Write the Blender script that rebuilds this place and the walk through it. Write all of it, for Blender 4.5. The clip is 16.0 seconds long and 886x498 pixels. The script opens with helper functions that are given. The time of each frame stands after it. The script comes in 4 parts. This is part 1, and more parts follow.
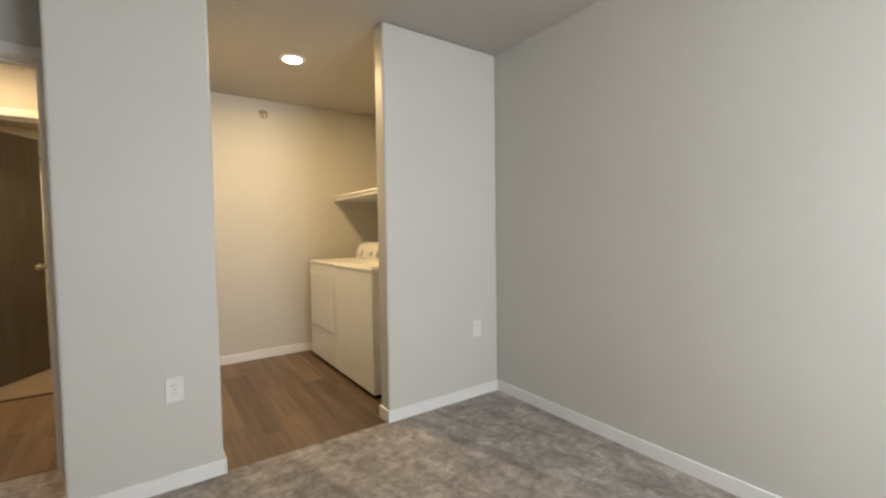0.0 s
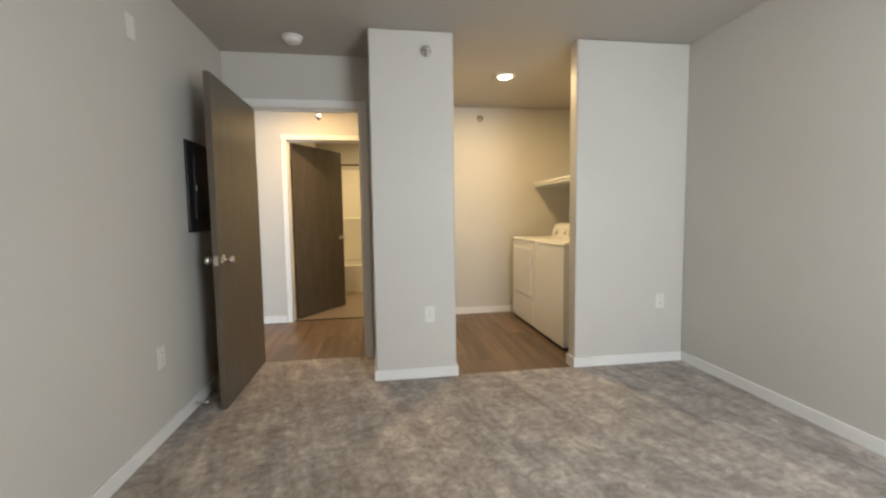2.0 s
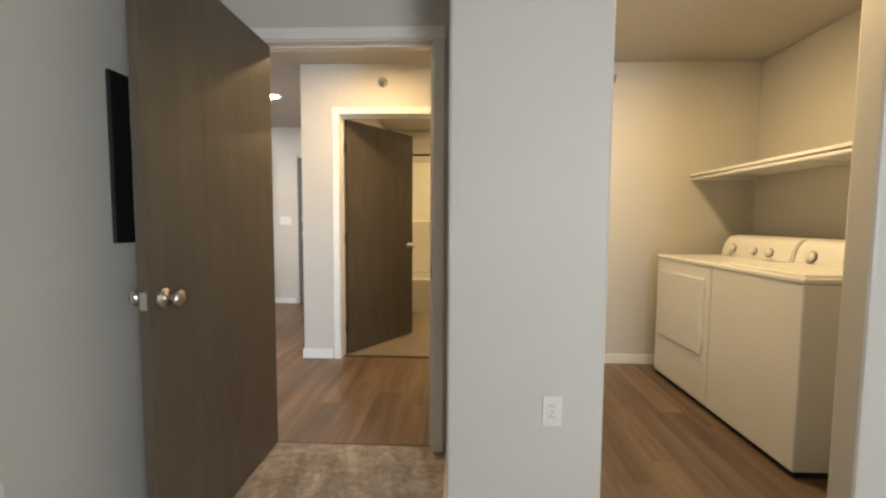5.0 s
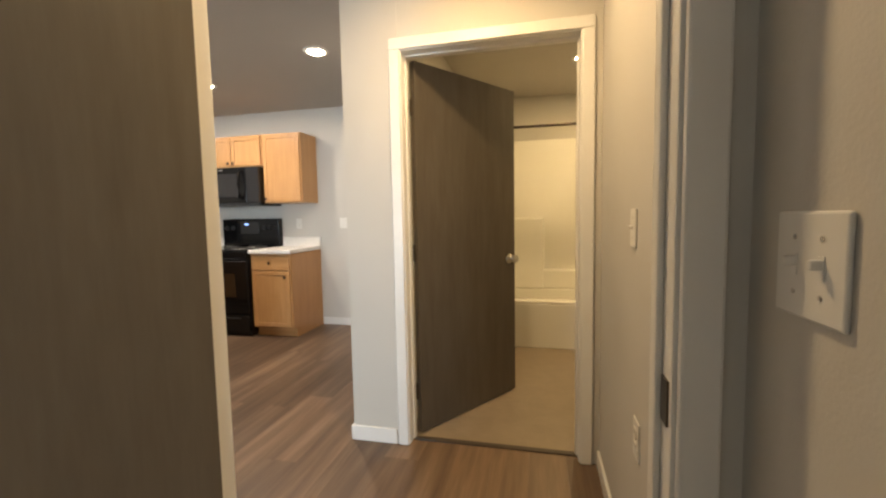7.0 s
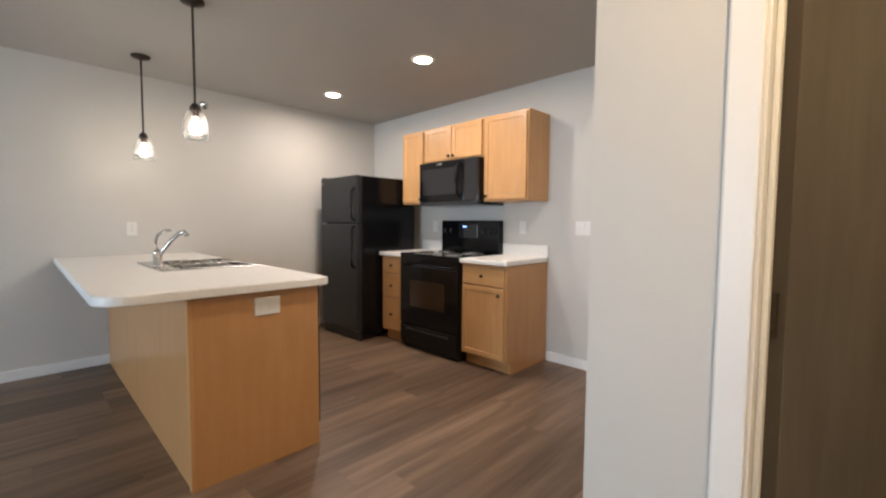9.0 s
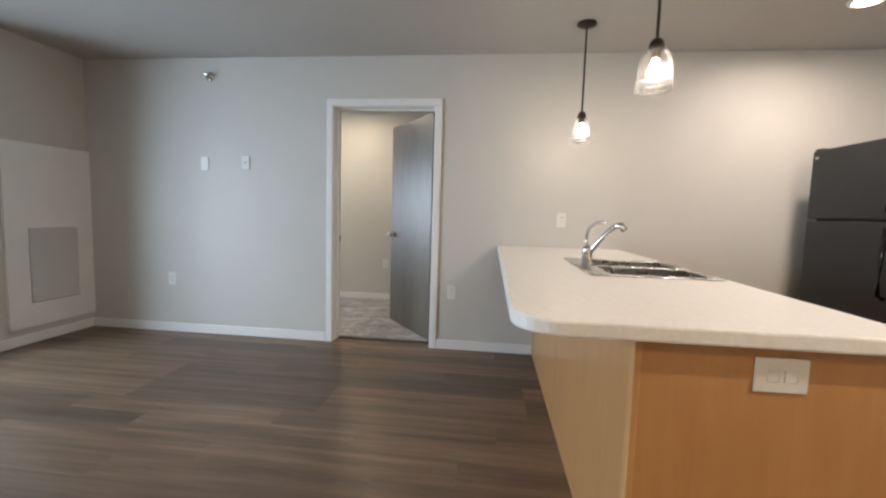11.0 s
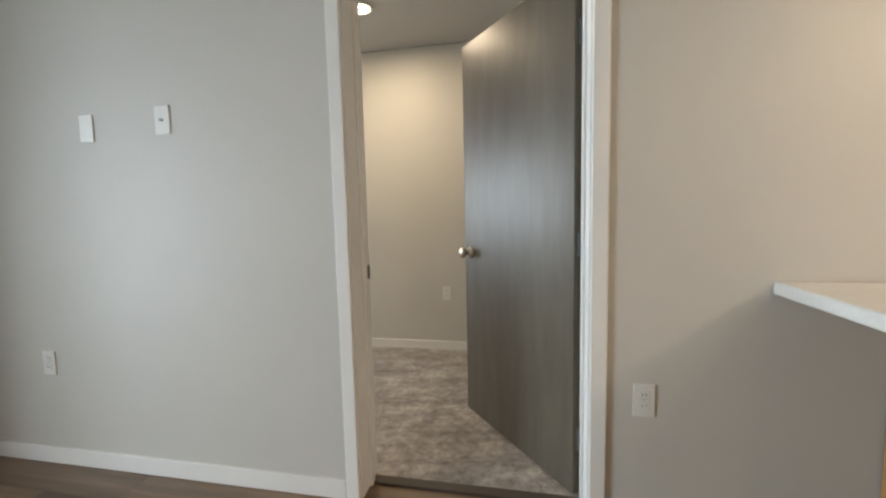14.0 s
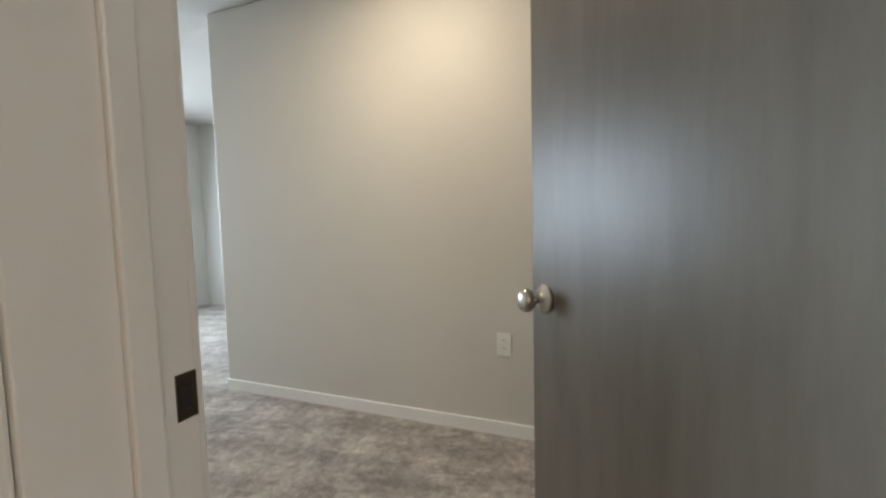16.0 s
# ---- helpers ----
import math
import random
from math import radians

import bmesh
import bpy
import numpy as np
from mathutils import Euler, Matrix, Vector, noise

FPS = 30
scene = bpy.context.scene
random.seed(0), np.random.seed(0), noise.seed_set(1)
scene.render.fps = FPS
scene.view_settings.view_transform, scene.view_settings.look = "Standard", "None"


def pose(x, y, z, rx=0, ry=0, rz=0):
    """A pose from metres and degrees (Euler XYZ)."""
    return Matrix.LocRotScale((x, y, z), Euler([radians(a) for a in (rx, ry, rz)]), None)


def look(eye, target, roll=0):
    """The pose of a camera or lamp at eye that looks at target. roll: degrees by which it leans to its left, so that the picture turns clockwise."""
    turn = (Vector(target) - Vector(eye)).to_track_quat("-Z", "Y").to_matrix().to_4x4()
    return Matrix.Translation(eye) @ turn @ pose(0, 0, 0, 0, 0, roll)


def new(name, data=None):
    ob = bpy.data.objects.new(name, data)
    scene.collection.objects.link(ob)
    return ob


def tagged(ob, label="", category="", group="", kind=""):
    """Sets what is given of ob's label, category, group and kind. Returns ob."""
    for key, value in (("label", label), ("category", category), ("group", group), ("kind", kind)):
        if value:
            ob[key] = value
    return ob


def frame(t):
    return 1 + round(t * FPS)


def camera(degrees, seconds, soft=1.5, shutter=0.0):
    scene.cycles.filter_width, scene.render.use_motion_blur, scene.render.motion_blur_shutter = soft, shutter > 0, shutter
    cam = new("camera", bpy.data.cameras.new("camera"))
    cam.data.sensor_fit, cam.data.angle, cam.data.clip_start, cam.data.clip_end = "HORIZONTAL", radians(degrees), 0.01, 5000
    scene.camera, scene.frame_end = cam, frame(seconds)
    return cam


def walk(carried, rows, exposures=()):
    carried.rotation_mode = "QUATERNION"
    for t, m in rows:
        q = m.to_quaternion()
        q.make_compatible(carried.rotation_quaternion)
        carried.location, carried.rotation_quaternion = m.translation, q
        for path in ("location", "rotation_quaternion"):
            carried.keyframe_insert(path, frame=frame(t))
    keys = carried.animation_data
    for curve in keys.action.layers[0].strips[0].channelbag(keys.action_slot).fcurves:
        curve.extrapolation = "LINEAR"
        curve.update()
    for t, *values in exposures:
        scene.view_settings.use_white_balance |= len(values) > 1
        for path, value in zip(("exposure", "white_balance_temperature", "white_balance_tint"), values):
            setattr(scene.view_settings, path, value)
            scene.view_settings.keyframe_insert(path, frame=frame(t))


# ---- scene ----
cam = camera(93.5, 16.0, soft=2.3)
PATH = [
    (0, (-0.008, -0.308, 1.193), (1.139, 1.328, 1.107), -0.8),
    (0.5, (-0.073, -0.584, 1.19), (0.817, 1.204, 1.093), -1.0),
    (1, (-0.186, -0.761, 1.18), (0.509, 1.11, 1.056), -1.0),
    (1.5, (-0.264, -0.887, 1.17), (0.21, 1.051, 1.032), -0.8),
    (2, (-0.271, -0.978, 1.173), (0.017, 0.995, 1.021), -0.8),
    (2.5, (-0.275, -1.024, 1.17), (-0.143, 0.965, 1.012), -0.8),
    (3, (-0.275, -1.002, 1.176), (-0.23, 0.99, 1.009), -0.9),
    (3.5, (-0.277, -0.781, 1.166), (-0.256, 1.212, 1.001), -1.0),
    (3.7, (-0.297, -0.624, 1.178), (-0.27, 1.37, 1.02), -1.0),
    (5.8, (-0.288, 1.045, 1.186), (-0.487, 3.03, 1.053), -0.3),
    (6, (-0.324, 1.181, 1.192), (-0.552, 3.162, 1.04), -0.9),
    (6.5, (-0.487, 1.518, 1.195), (-0.797, 3.488, 1.044), -1.0),
    (7, (-0.617, 1.853, 1.214), (-1.066, 3.796, 1.061), -1.1),
    (7.5, (-0.707, 2.173, 1.244), (-1.312, 4.073, 1.084), -1.1),
    (8, (-0.832, 2.484, 1.215), (-1.666, 4.297, 1.081), -0.4),
    (8.5, (-0.982, 2.737, 1.222), (-2.122, 4.375, 1.083), 0.2),
    (9, (-1.171, 2.961, 1.2), (-2.57, 4.385, 1.079), 0.4),
    (9.5, (-1.406, 3.109, 1.176), (-3.042, 4.254, 1.059), 1.1),
    (10, (-1.609, 3.18, 1.175), (-3.456, 3.934, 1.044), 1.3),
    (10.2, (-1.716, 3.194, 1.181), (-3.636, 3.738, 1.045), 1.8),
    (12.3, (-2.817, 2.593, 1.140), (-4.654, 1.825, 0.949), -0.8),
    (12.5, (-2.960, 2.517, 1.139), (-4.816, 1.794, 0.944), -1.1),
    (13, (-3.331, 2.433, 1.136), (-5.230, 1.835, 0.944), -1.2),
    (13.5, (-3.739, 2.426, 1.151), (-5.673, 1.949, 0.968), -1.3),
    (14, (-4.124, 2.384, 1.160), (-6.074, 1.978, 0.978), -1.3),
    (14.5, (-4.496, 2.362, 1.163), (-6.443, 1.946, 0.978), -1.3),
    (15, (-4.866, 2.342, 1.114), (-6.806, 1.873, 0.977), -0.6),
    (15.5, (-5.145, 2.284, 1.133), (-7.059, 1.722, 0.985), -0.6),
    (16, (-5.419, 2.2, 1.12), (-7.274, 1.467, 0.977), -1.4),
]
walk(cam, [(t, look(eye, target, roll)) for t, eye, target, roll in PATH], [
    (0.0, 0.52, 6700, 10), (1.0, 0.58, 6600, 10), (3.7, 0.60, 6600, 10), (5.8, 0.56, 6900, 10), (6.5, 0.56, 7100, 10), (7.5, 0.53, 6400, 10), (8.5, 0.42, 6100, 12),
    (9.2, 0.47, 6300, 12), (10.2, 0.60, 6300, 12), (12.3, 0.52, 6700, 12), (13.0, 0.60, 6900, 12), (14.0, 0.47, 7100, 11), (15.0, 0.40, 7100, 10), (15.5, 0.38, 7000, 10), (16.0, 0.58, 6500, 10)])

# world and daylight
world = bpy.data.worlds.new("world")
scene.world = world
world.use_nodes = True
sky = world.node_tree.nodes.new("ShaderNodeTexSky")
sky.sky_type, sky.sun_disc, sky.sun_elevation, sky.sun_rotation = "NISHITA", False, radians(38), radians(60)
world.node_tree.links.new(sky.outputs[0], world.node_tree.nodes["Background"].inputs[0])
world.node_tree.nodes["Background"].inputs[1].default_value = 0.12

DAY = (0.88, 0.94, 1.0)
BLUE_DAY = (0.70, 0.85, 1.0)
WARM = (1.0, 0.70, 0.33)
WHITE_WARM = (1.0, 0.86, 0.76)


def area_lamp(name, place, aim, size_x, size_y, watts, colour, spread=180):
    data = bpy.data.lights.new(name, "AREA")
    data.shape, data.size, data.size_y, data.energy, data.color, data.spread = "RECTANGLE", size_x, size_y, watts, colour, radians(spread)
    ob = new(name, data)
    ob.matrix_world = look(place, aim)
    return ob


H = 2.455
# daylight in the window openings and the glazed door
area_lamp("window_light", (1.1, -1.53, 1.35), (0.8, 1.0, 1.0), 1.1, 1.4, 49, DAY)
area_lamp("patio_light", (-3.42, -1.50, 1.10), (-3.6, 0, 0.90), 1.35, 1.7, 66, (0.66, 0.83, 1.0), 132)
area_lamp("window_light", (-7.6, -2.98, 1.35), (-7.6, 0, 0.9), 1.6, 1.4, 100, BLUE_DAY)


# ---------------------------------------------------------------- materials
def node_mat(name):
    m = bpy.data.materials.new(name)
    m.use_nodes = True
    nt = m.node_tree
    return m, nt, nt.nodes["Principled BSDF"], nt.links


def mapped(nt, scale=(1, 1, 1), shift=True):
    """Object coordinates, moved by the object's random number."""
    tc = nt.nodes.new("ShaderNodeTexCoord")
    mp = nt.nodes.new("ShaderNodeMapping")
    mp.inputs["Scale"].default_value = scale
    nt.links.new(tc.outputs["Object"], mp.inputs["Vector"])
    if shift:
        info = nt.nodes.new("ShaderNodeObjectInfo")
        mul = nt.nodes.new("ShaderNodeMath")
        mul.operation = "MULTIPLY"
        mul.inputs[1].default_value = 37.0
        nt.links.new(info.outputs["Random"], mul.inputs[0])
        nt.links.new(mul.outputs[0], mp.inputs["Location"])
    return mp.outputs["Vector"]


def noise_tex(nt, vec, scale, detail=4, rough=0.6):
    n = nt.nodes.new("ShaderNodeTexNoise")
    n.inputs["Scale"].default_value, n.inputs["Detail"].default_value, n.inputs["Roughness"].default_value = scale, detail, rough
    nt.links.new(vec, n.inputs["Vector"])
    return n.outputs["Fac"]


def ramp(nt, fac, stops):
    r = nt.nodes.new("ShaderNodeValToRGB")
    while len(r.color_ramp.elements) < len(stops):
        r.color_ramp.elements.new(0.5)
    for e, (p, c) in zip(r.color_ramp.elements, stops):
        e.position, e.color = p, (*c, 1)
    nt.links.new(fac, r.inputs[0])
    return r.outputs[0]


def mixed(nt, a, b, fac, mode="MIX"):
    m = nt.nodes.new("ShaderNodeMix")
    m.data_type, m.blend_type = "RGBA", mode
    for sock, v in ((m.inputs[0], fac), (m.inputs[6], a), (m.inputs[7], b)):
        if hasattr(v, "is_linked"):
            nt.links.new(v, sock)
        else:
            sock.default_value = v
    return m.outputs[2]


def bumped(nt, bsdf, fac, strength, dist=0.01):
    b = nt.nodes.new("ShaderNodeBump")
    b.inputs["Strength"].default_value, b.inputs["Distance"].default_value = strength, dist
    nt.links.new(fac, b.inputs["Height"])
    nt.links.new(b.outputs[0], bsdf.inputs["Normal"])


def tint(c, k):
    return tuple(min(1.0, v * k) for v in c)


def paint(name, c, rough=0.6, var=0.06, scale=2.0, grain=120, bump=0.15, metal=0.0, dist=0.002):
    m, nt, b, ln = node_mat(name)
    v = mapped(nt)
    big = ramp(nt, noise_tex(nt, v, scale, 5), [(0.3, tint(c, 1 - var)), (0.7, tint(c, 1 + var))])
    fine = noise_tex(nt, v, grain, 3)
    ln.new(big, b.inputs["Base Color"])
    r = nt.nodes.new("ShaderNodeMapRange")
    r.inputs[3].default_value, r.inputs[4].default_value = rough - 0.06, rough + 0.06
    ln.new(noise_tex(nt, v, 9, 3), r.inputs[0])
    ln.new(r.outputs[0], b.inputs["Roughness"])
    b.inputs["Metallic"].default_value = metal
    if bump:
        bumped(nt, b, fine, bump, dist)
    return m


def grained(name, dark, light, along, rough=0.4, bump=0.08, vary=0.12, stretch=14, scale=3.2):
    """Wood grain that runs along one axis (0 x, 1 y, 2 z)."""
    m, nt, b, ln = node_mat(name)
    s = [stretch] * 3
    s[along] = 0.8
    v = mapped(nt, s)
    grain = noise_tex(nt, v, scale, 6, 0.65)
    col = ramp(nt, grain, [(0.28, dark), (0.5, tuple((p + q) / 2 for p, q in zip(dark, light))), (0.72, light)])
    broad = noise_tex(nt, mapped(nt, (1.2, 1.2, 0.8)), 2.3, 3)
    col = mixed(nt, col, ramp(nt, broad, [(0.25, (1 - vary,) * 3), (0.75, (1.0,) * 3)]), 1.0, "MULTIPLY")
    ln.new(col, b.inputs["Base Color"])
    b.inputs["Roughness"].default_value = rough
    bumped(nt, b, grain, bump, 0.003)
    return m


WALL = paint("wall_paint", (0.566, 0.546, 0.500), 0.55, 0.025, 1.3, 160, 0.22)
# Same paint as the walls, darkened in colour for the ceiling's weak light.
CEIL = paint("ceiling_shaded_paint", (0.43, 0.405, 0.37), 0.7, 0.03, 1.0, 120, 0.3)
TRIM = paint("trim_paint", (0.78, 0.77, 0.74), 0.35, 0.03, 3, 90, 0.06)
PLATE = paint("white_plastic", (0.72, 0.71, 0.67), 0.35, 0.02, 8, 60, 0.0)
ENAMEL = paint("white_enamel", (0.82, 0.81, 0.77), 0.22, 0.02, 3, 60, 0.0)
ACRYLIC = paint("tub_acrylic", (0.83, 0.81, 0.74), 0.16, 0.02, 2, 40, 0.0)
BLACK = paint("black_enamel", (0.006, 0.006, 0.0065), 0.14, 0.15, 4, 60, 0.03)
BLACK_TEX = paint("black_textured_steel", (0.022, 0.023, 0.024), 0.36, 0.12, 3, 220, 0.25)
BLACK_GLASS = paint("black_glass", (0.02, 0.02, 0.022), 0.06, 0.05, 3, 40, 0.0)
BLACK.node_tree.nodes["Principled BSDF"].inputs["Specular IOR Level"].default_value = 0.28
BLACK_TEX.node_tree.nodes["Principled BSDF"].inputs["Specular IOR Level"].default_value = 0.35
DOOR_GLASS = paint("oven_window", (0.035, 0.022, 0.012), 0.08, 0.1, 3, 40, 0.0)
NICKEL = paint("satin_nickel", (0.55, 0.52, 0.47), 0.28, 0.05, 20, 200, 0.05, 1.0)
CHROME = paint("chrome", (0.72, 0.72, 0.72), 0.1, 0.02, 20, 60, 0.0, 1.0)
STEEL = paint("brushed_steel", (0.52, 0.52, 0.50), 0.27, 0.06, 12, 180, 0.08, 1.0)
BRONZE = paint("dark_bronze", (0.045, 0.032, 0.024), 0.4, 0.15, 20, 90, 0.05, 0.7)
BRASSY = paint("hinge_bronze", (0.11, 0.09, 0.065), 0.35, 0.1, 20, 90, 0.05, 0.9)
HINGE_STEEL = paint("hinge_steel", (0.22, 0.225, 0.235), 0.35, 0.1, 20, 90, 0.05, 0.9)
DARK_GAP = paint("shadow_rubber", (0.02, 0.018, 0.016), 0.8, 0.1, 10, 60, 0.0)
COUNTER = paint("laminate_counter", (0.80, 0.78, 0.735), 0.33, 0.05, 60, 240, 0.03)
GREY_DOOR = paint("grey_steel_paint", (0.112, 0.107, 0.098), 0.42, 0.05, 4, 120, 0.06)
SILVER = paint("silver_sheet", (0.50, 0.53, 0.55), 0.33, 0.08, 6, 60, 0.05, 0.9)
BATH_FLOOR = paint("bath_vinyl", (0.27, 0.215, 0.16), 0.42, 0.10, 9, 60, 0.1)
PANEL_BLACK = paint("panel_black", (0.012, 0.012, 0.014), 0.35, 0.1, 6, 60, 0.05)
THRESH = paint("threshold_brown", (0.06, 0.045, 0.033), 0.5, 0.1, 8, 60, 0.05)
CONCRETE = paint("outdoor_ground", (0.24, 0.24, 0.22), 0.9, 0.15, 1.2, 30, 0.3)
SIDING = paint("siding", (0.62, 0.63, 0.62), 0.6, 0.05, 3, 60, 0.1)
DOOR_WOOD = grained("taupe_door_laminate", (0.098, 0.080, 0.059), (0.134, 0.112, 0.085), 2, 0.36, 0.008, 0.12, 6)
MAPLE = grained("honey_maple", (0.52, 0.275, 0.104), (0.61, 0.345, 0.145), 2, 0.34, 0.03, 0.12, 9)
MAPLE_X = grained("honey_maple_cross", (0.52, 0.275, 0.104), (0.61, 0.345, 0.145), 0, 0.34, 0.03, 0.12, 9)
MAPLE_END = grained("maple_panel", (0.47, 0.235, 0.085), (0.54, 0.285, 0.112), 2, 0.30, 0.03, 0.10, 6)
DOOR_WOOD.node_tree.nodes["Principled BSDF"].inputs["Specular IOR Level"].default_value = 0.3


def plank_material():
    m, nt, b, ln = node_mat("vinyl_plank")
    v = mapped(nt, (7, 0.42, 1))
    g = noise_tex(nt, v, 2.2, 6, 0.6)
    col = ramp(nt, g, [(0.28, (0.094, 0.058, 0.036)), (0.5, (0.166, 0.109, 0.069)), (0.72, (0.248, 0.172, 0.114))])
    info = nt.nodes.new("ShaderNodeObjectInfo")
    col = mixed(nt, col, ramp(nt, info.outputs["Random"], [(0.0, (0.66, 0.65, 0.65)), (1.0, (1.22, 1.20, 1.18))]), 1.0, "MULTIPLY")
    fine = noise_tex(nt, mapped(nt, (70, 2.5, 1)), 3, 4)
    col = mixed(nt, col, ramp(nt, fine, [(0.35, (0.93, 0.93, 0.93)), (0.65, (1.04, 1.04, 1.04))]), 1.0, "MULTIPLY")
    ln.new(col, b.inputs["Base Color"])
    b.inputs["Roughness"].default_value = 0.43
    bumped(nt, b, fine, 0.06, 0.002)
    return m


def carpet_material():
    m, nt, b, ln = node_mat("cut_pile_carpet")
    v = mapped(nt, (1, 1, 1), False)
    turned = nt.nodes.new("ShaderNodeMapping")
    turned.inputs["Rotation"].default_value = (0, 0, radians(77))
    nt.links.new(v, turned.inputs["Vector"])
    drawn = nt.nodes.new("ShaderNodeMapping")
    drawn.inputs["Scale"].default_value = (0.6, 5.0, 1)
    nt.links.new(turned.outputs["Vector"], drawn.inputs["Vector"])
    v2 = drawn.outputs["Vector"]
    warp = nt.nodes.new("ShaderNodeTexNoise")
    warp.inputs["Scale"].default_value, warp.inputs["Detail"].default_value = 7.0, 3
    nt.links.new(v, warp.inputs["Vector"])
    bent = nt.nodes.new("ShaderNodeVectorMath")
    bent.operation = "MULTIPLY_ADD"
    bent.inputs[1].default_value = (0.25, 0.25, 0.0)
    nt.links.new(warp.outputs["Color"], bent.inputs[0])
    nt.links.new(v, bent.inputs[2])
    patch = noise_tex(nt, bent.outputs[0], 5.2, 8, 0.74)
    lanes = noise_tex(nt, v2, 1.5, 6, 0.65)
    tuft = noise_tex(nt, v, 300, 3)
    mid = noise_tex(nt, v, 24, 6, 0.8)
    a = ramp(nt, patch, [(0.36, (0.225, 0.188, 0.158)), (0.48, (0.300, 0.255, 0.216)), (0.62, (0.430, 0.374, 0.324))])
    c = mixed(nt, a, ramp(nt, lanes, [(0.38, (0.76, 0.76, 0.77)), (0.58, (1.14, 1.14, 1.14))]), 1.0, "MULTIPLY")
    c = mixed(nt, c, ramp(nt, mid, [(0.36, (0.66, 0.66, 0.66)), (0.64, (1.28, 1.28, 1.28))]), 1.0, "MULTIPLY")
    c = mixed(nt, c, ramp(nt, tuft, [(0.3, (0.72, 0.72, 0.72)), (0.7, (1.22, 1.22, 1.22))]), 1.0, "MULTIPLY")
    ln.new(c, b.inputs["Base Color"])
    b.inputs["Roughness"].default_value = 0.95
    b.inputs["Specular IOR Level"].default_value = 0.1
    b.inputs["Sheen Weight"].default_value = 0.25
    bumped(nt, b, tuft, 0.6, 0.006)
    return m


def glow(name, colour, strength):
    m, nt, b, ln = node_mat(name)
    b.inputs["Base Color"].default_value = (0.8, 0.8, 0.8, 1)
    b.inputs["Emission Color"].default_value = (*colour, 1)
    b.inputs["Emission Strength"].default_value = strength
    return m


def clear_glass(name, rough=0.0, c=(1, 1, 1)):
    m, nt, b, ln = node_mat(name)
    b.inputs["Base Color"].default_value = (*c, 1)
    b.inputs["Transmission Weight"].default_value = 1.0
    b.inputs["Roughness"].default_value = rough
    b.inputs["IOR"].default_value = 1.45
    return m


PLANK = plank_material()
CARPET = carpet_material()
LENS = glow("lit_lens", (1.0, 0.83, 0.58), 60.0)
BULB = glow("lit_bulb", (1.0, 0.84, 0.6), 25.0)
BLUE_DIGIT = glow("clock_digits", (0.15, 0.35, 1.0), 2.0)
GLASS = clear_glass("seeded_glass", 0.18)
PANE = clear_glass("window_pane", 0.0, (0.95, 0.98, 1.0))


# ---------------------------------------------------------------- helpers
def add_box(bm, x0, x1, y0, y1, z0, z1, bev=0.0, seg=2):
    t = bmesh.new()
    bmesh.ops.create_cube(t, size=1, matrix=Matrix.Translation(((x0 + x1) / 2, (y0 + y1) / 2, (z0 + z1) / 2)) @ Matrix.Diagonal((x1 - x0, y1 - y0, z1 - z0, 1)))
    if bev:
        bmesh.ops.bevel(t, geom=t.edges[:], offset=bev, segments=seg, affect="EDGES", profile=0.5)
    me = bpy.data.meshes.new("tmp")
    t.to_mesh(me)
    t.free()
    bm.from_mesh(me)
    bpy.data.meshes.remove(me)
    return bm


def box(x0, x1, y0, y1, z0, z1, bev=0.0, seg=2):
    return add_box(bmesh.new(), x0, x1, y0, y1, z0, z1, bev, seg)


def add_lathe(bm, profile, m=None, seg=24):
    """A turned shape about z from (radius, height) pairs."""
    m = m or Matrix()
    rings = []
    for r, z in profile:
        if r < 1e-5:
            rings.append([bm.verts.new(m @ Vector((0, 0, z)))])
        else:
            rings.append([bm.verts.new(m @ Vector((r * math.cos(2 * math.pi * k / seg), r * math.sin(2 * math.pi * k / seg), z))) for k in range(seg)])
    for a, b in zip(rings, rings[1:]):
        for k in range(seg):
            if len(a) == 1 and len(b) > 1:
                bm.faces.new((a[0], b[k], b[(k + 1) % seg]))
            elif len(b) == 1 and len(a) > 1:
                bm.faces.new((a[k], a[(k + 1) % seg], b[0]))
            elif len(a) > 1:
                bm.faces.new((a[k], a[(k + 1) % seg], b[(k + 1) % seg], b[k]))
    return bm


def lathe(profile, m=None, seg=24):
    bm = add_lathe(bmesh.new(), profile, m, seg)
    bmesh.ops.recalc_face_normals(bm, faces=bm.faces[:])
    return bm


def tube(points, r, seg=10):
    """A round bar along a line of points."""
    bm = bmesh.new()
    pts = [Vector(p) for p in points]
    rings = []
    for k, p in enumerate(pts):
        d = (pts[min(k + 1, len(pts) - 1)] - pts[max(k - 1, 0)]).normalized()
        q = d.to_track_quat("Z", "Y")
        rings.append([bm.verts.new(p + q @ Vector((r * math.cos(2 * math.pi * j / seg), r * math.sin(2 * math.pi * j / seg), 0))) for j in range(seg)])
    for a, b in zip(rings, rings[1:]):
        for j in range(seg):
            bm.faces.new((a[j], a[(j + 1) % seg], b[(j + 1) % seg], b[j]))
    bm.faces.new(rings[0][::-1])
    bm.faces.new(rings[-1])
    bmesh.ops.recalc_face_normals(bm, faces=bm.faces[:])
    return bm


def smooth(bm):
    for f in bm.faces:
        f.smooth = True
    return bm


def part(name, bm, material, parent=None, label="", at=None):
    me = bpy.data.meshes.new(name)
    bm.to_mesh(me)
    bm.free()
    me.materials.append(material)
    ob = new(name, me)
    if parent:
        ob.parent = parent
    if at:
        ob.matrix_basis = at
    if label:
        tagged(ob, label)
    return ob


def thing(name, label, category, m=None, group="", kind=""):
    ob = new(name)
    ob.empty_display_size = 0.1
    if m:
        ob.matrix_basis = m
    return tagged(ob, label, category, group, kind)


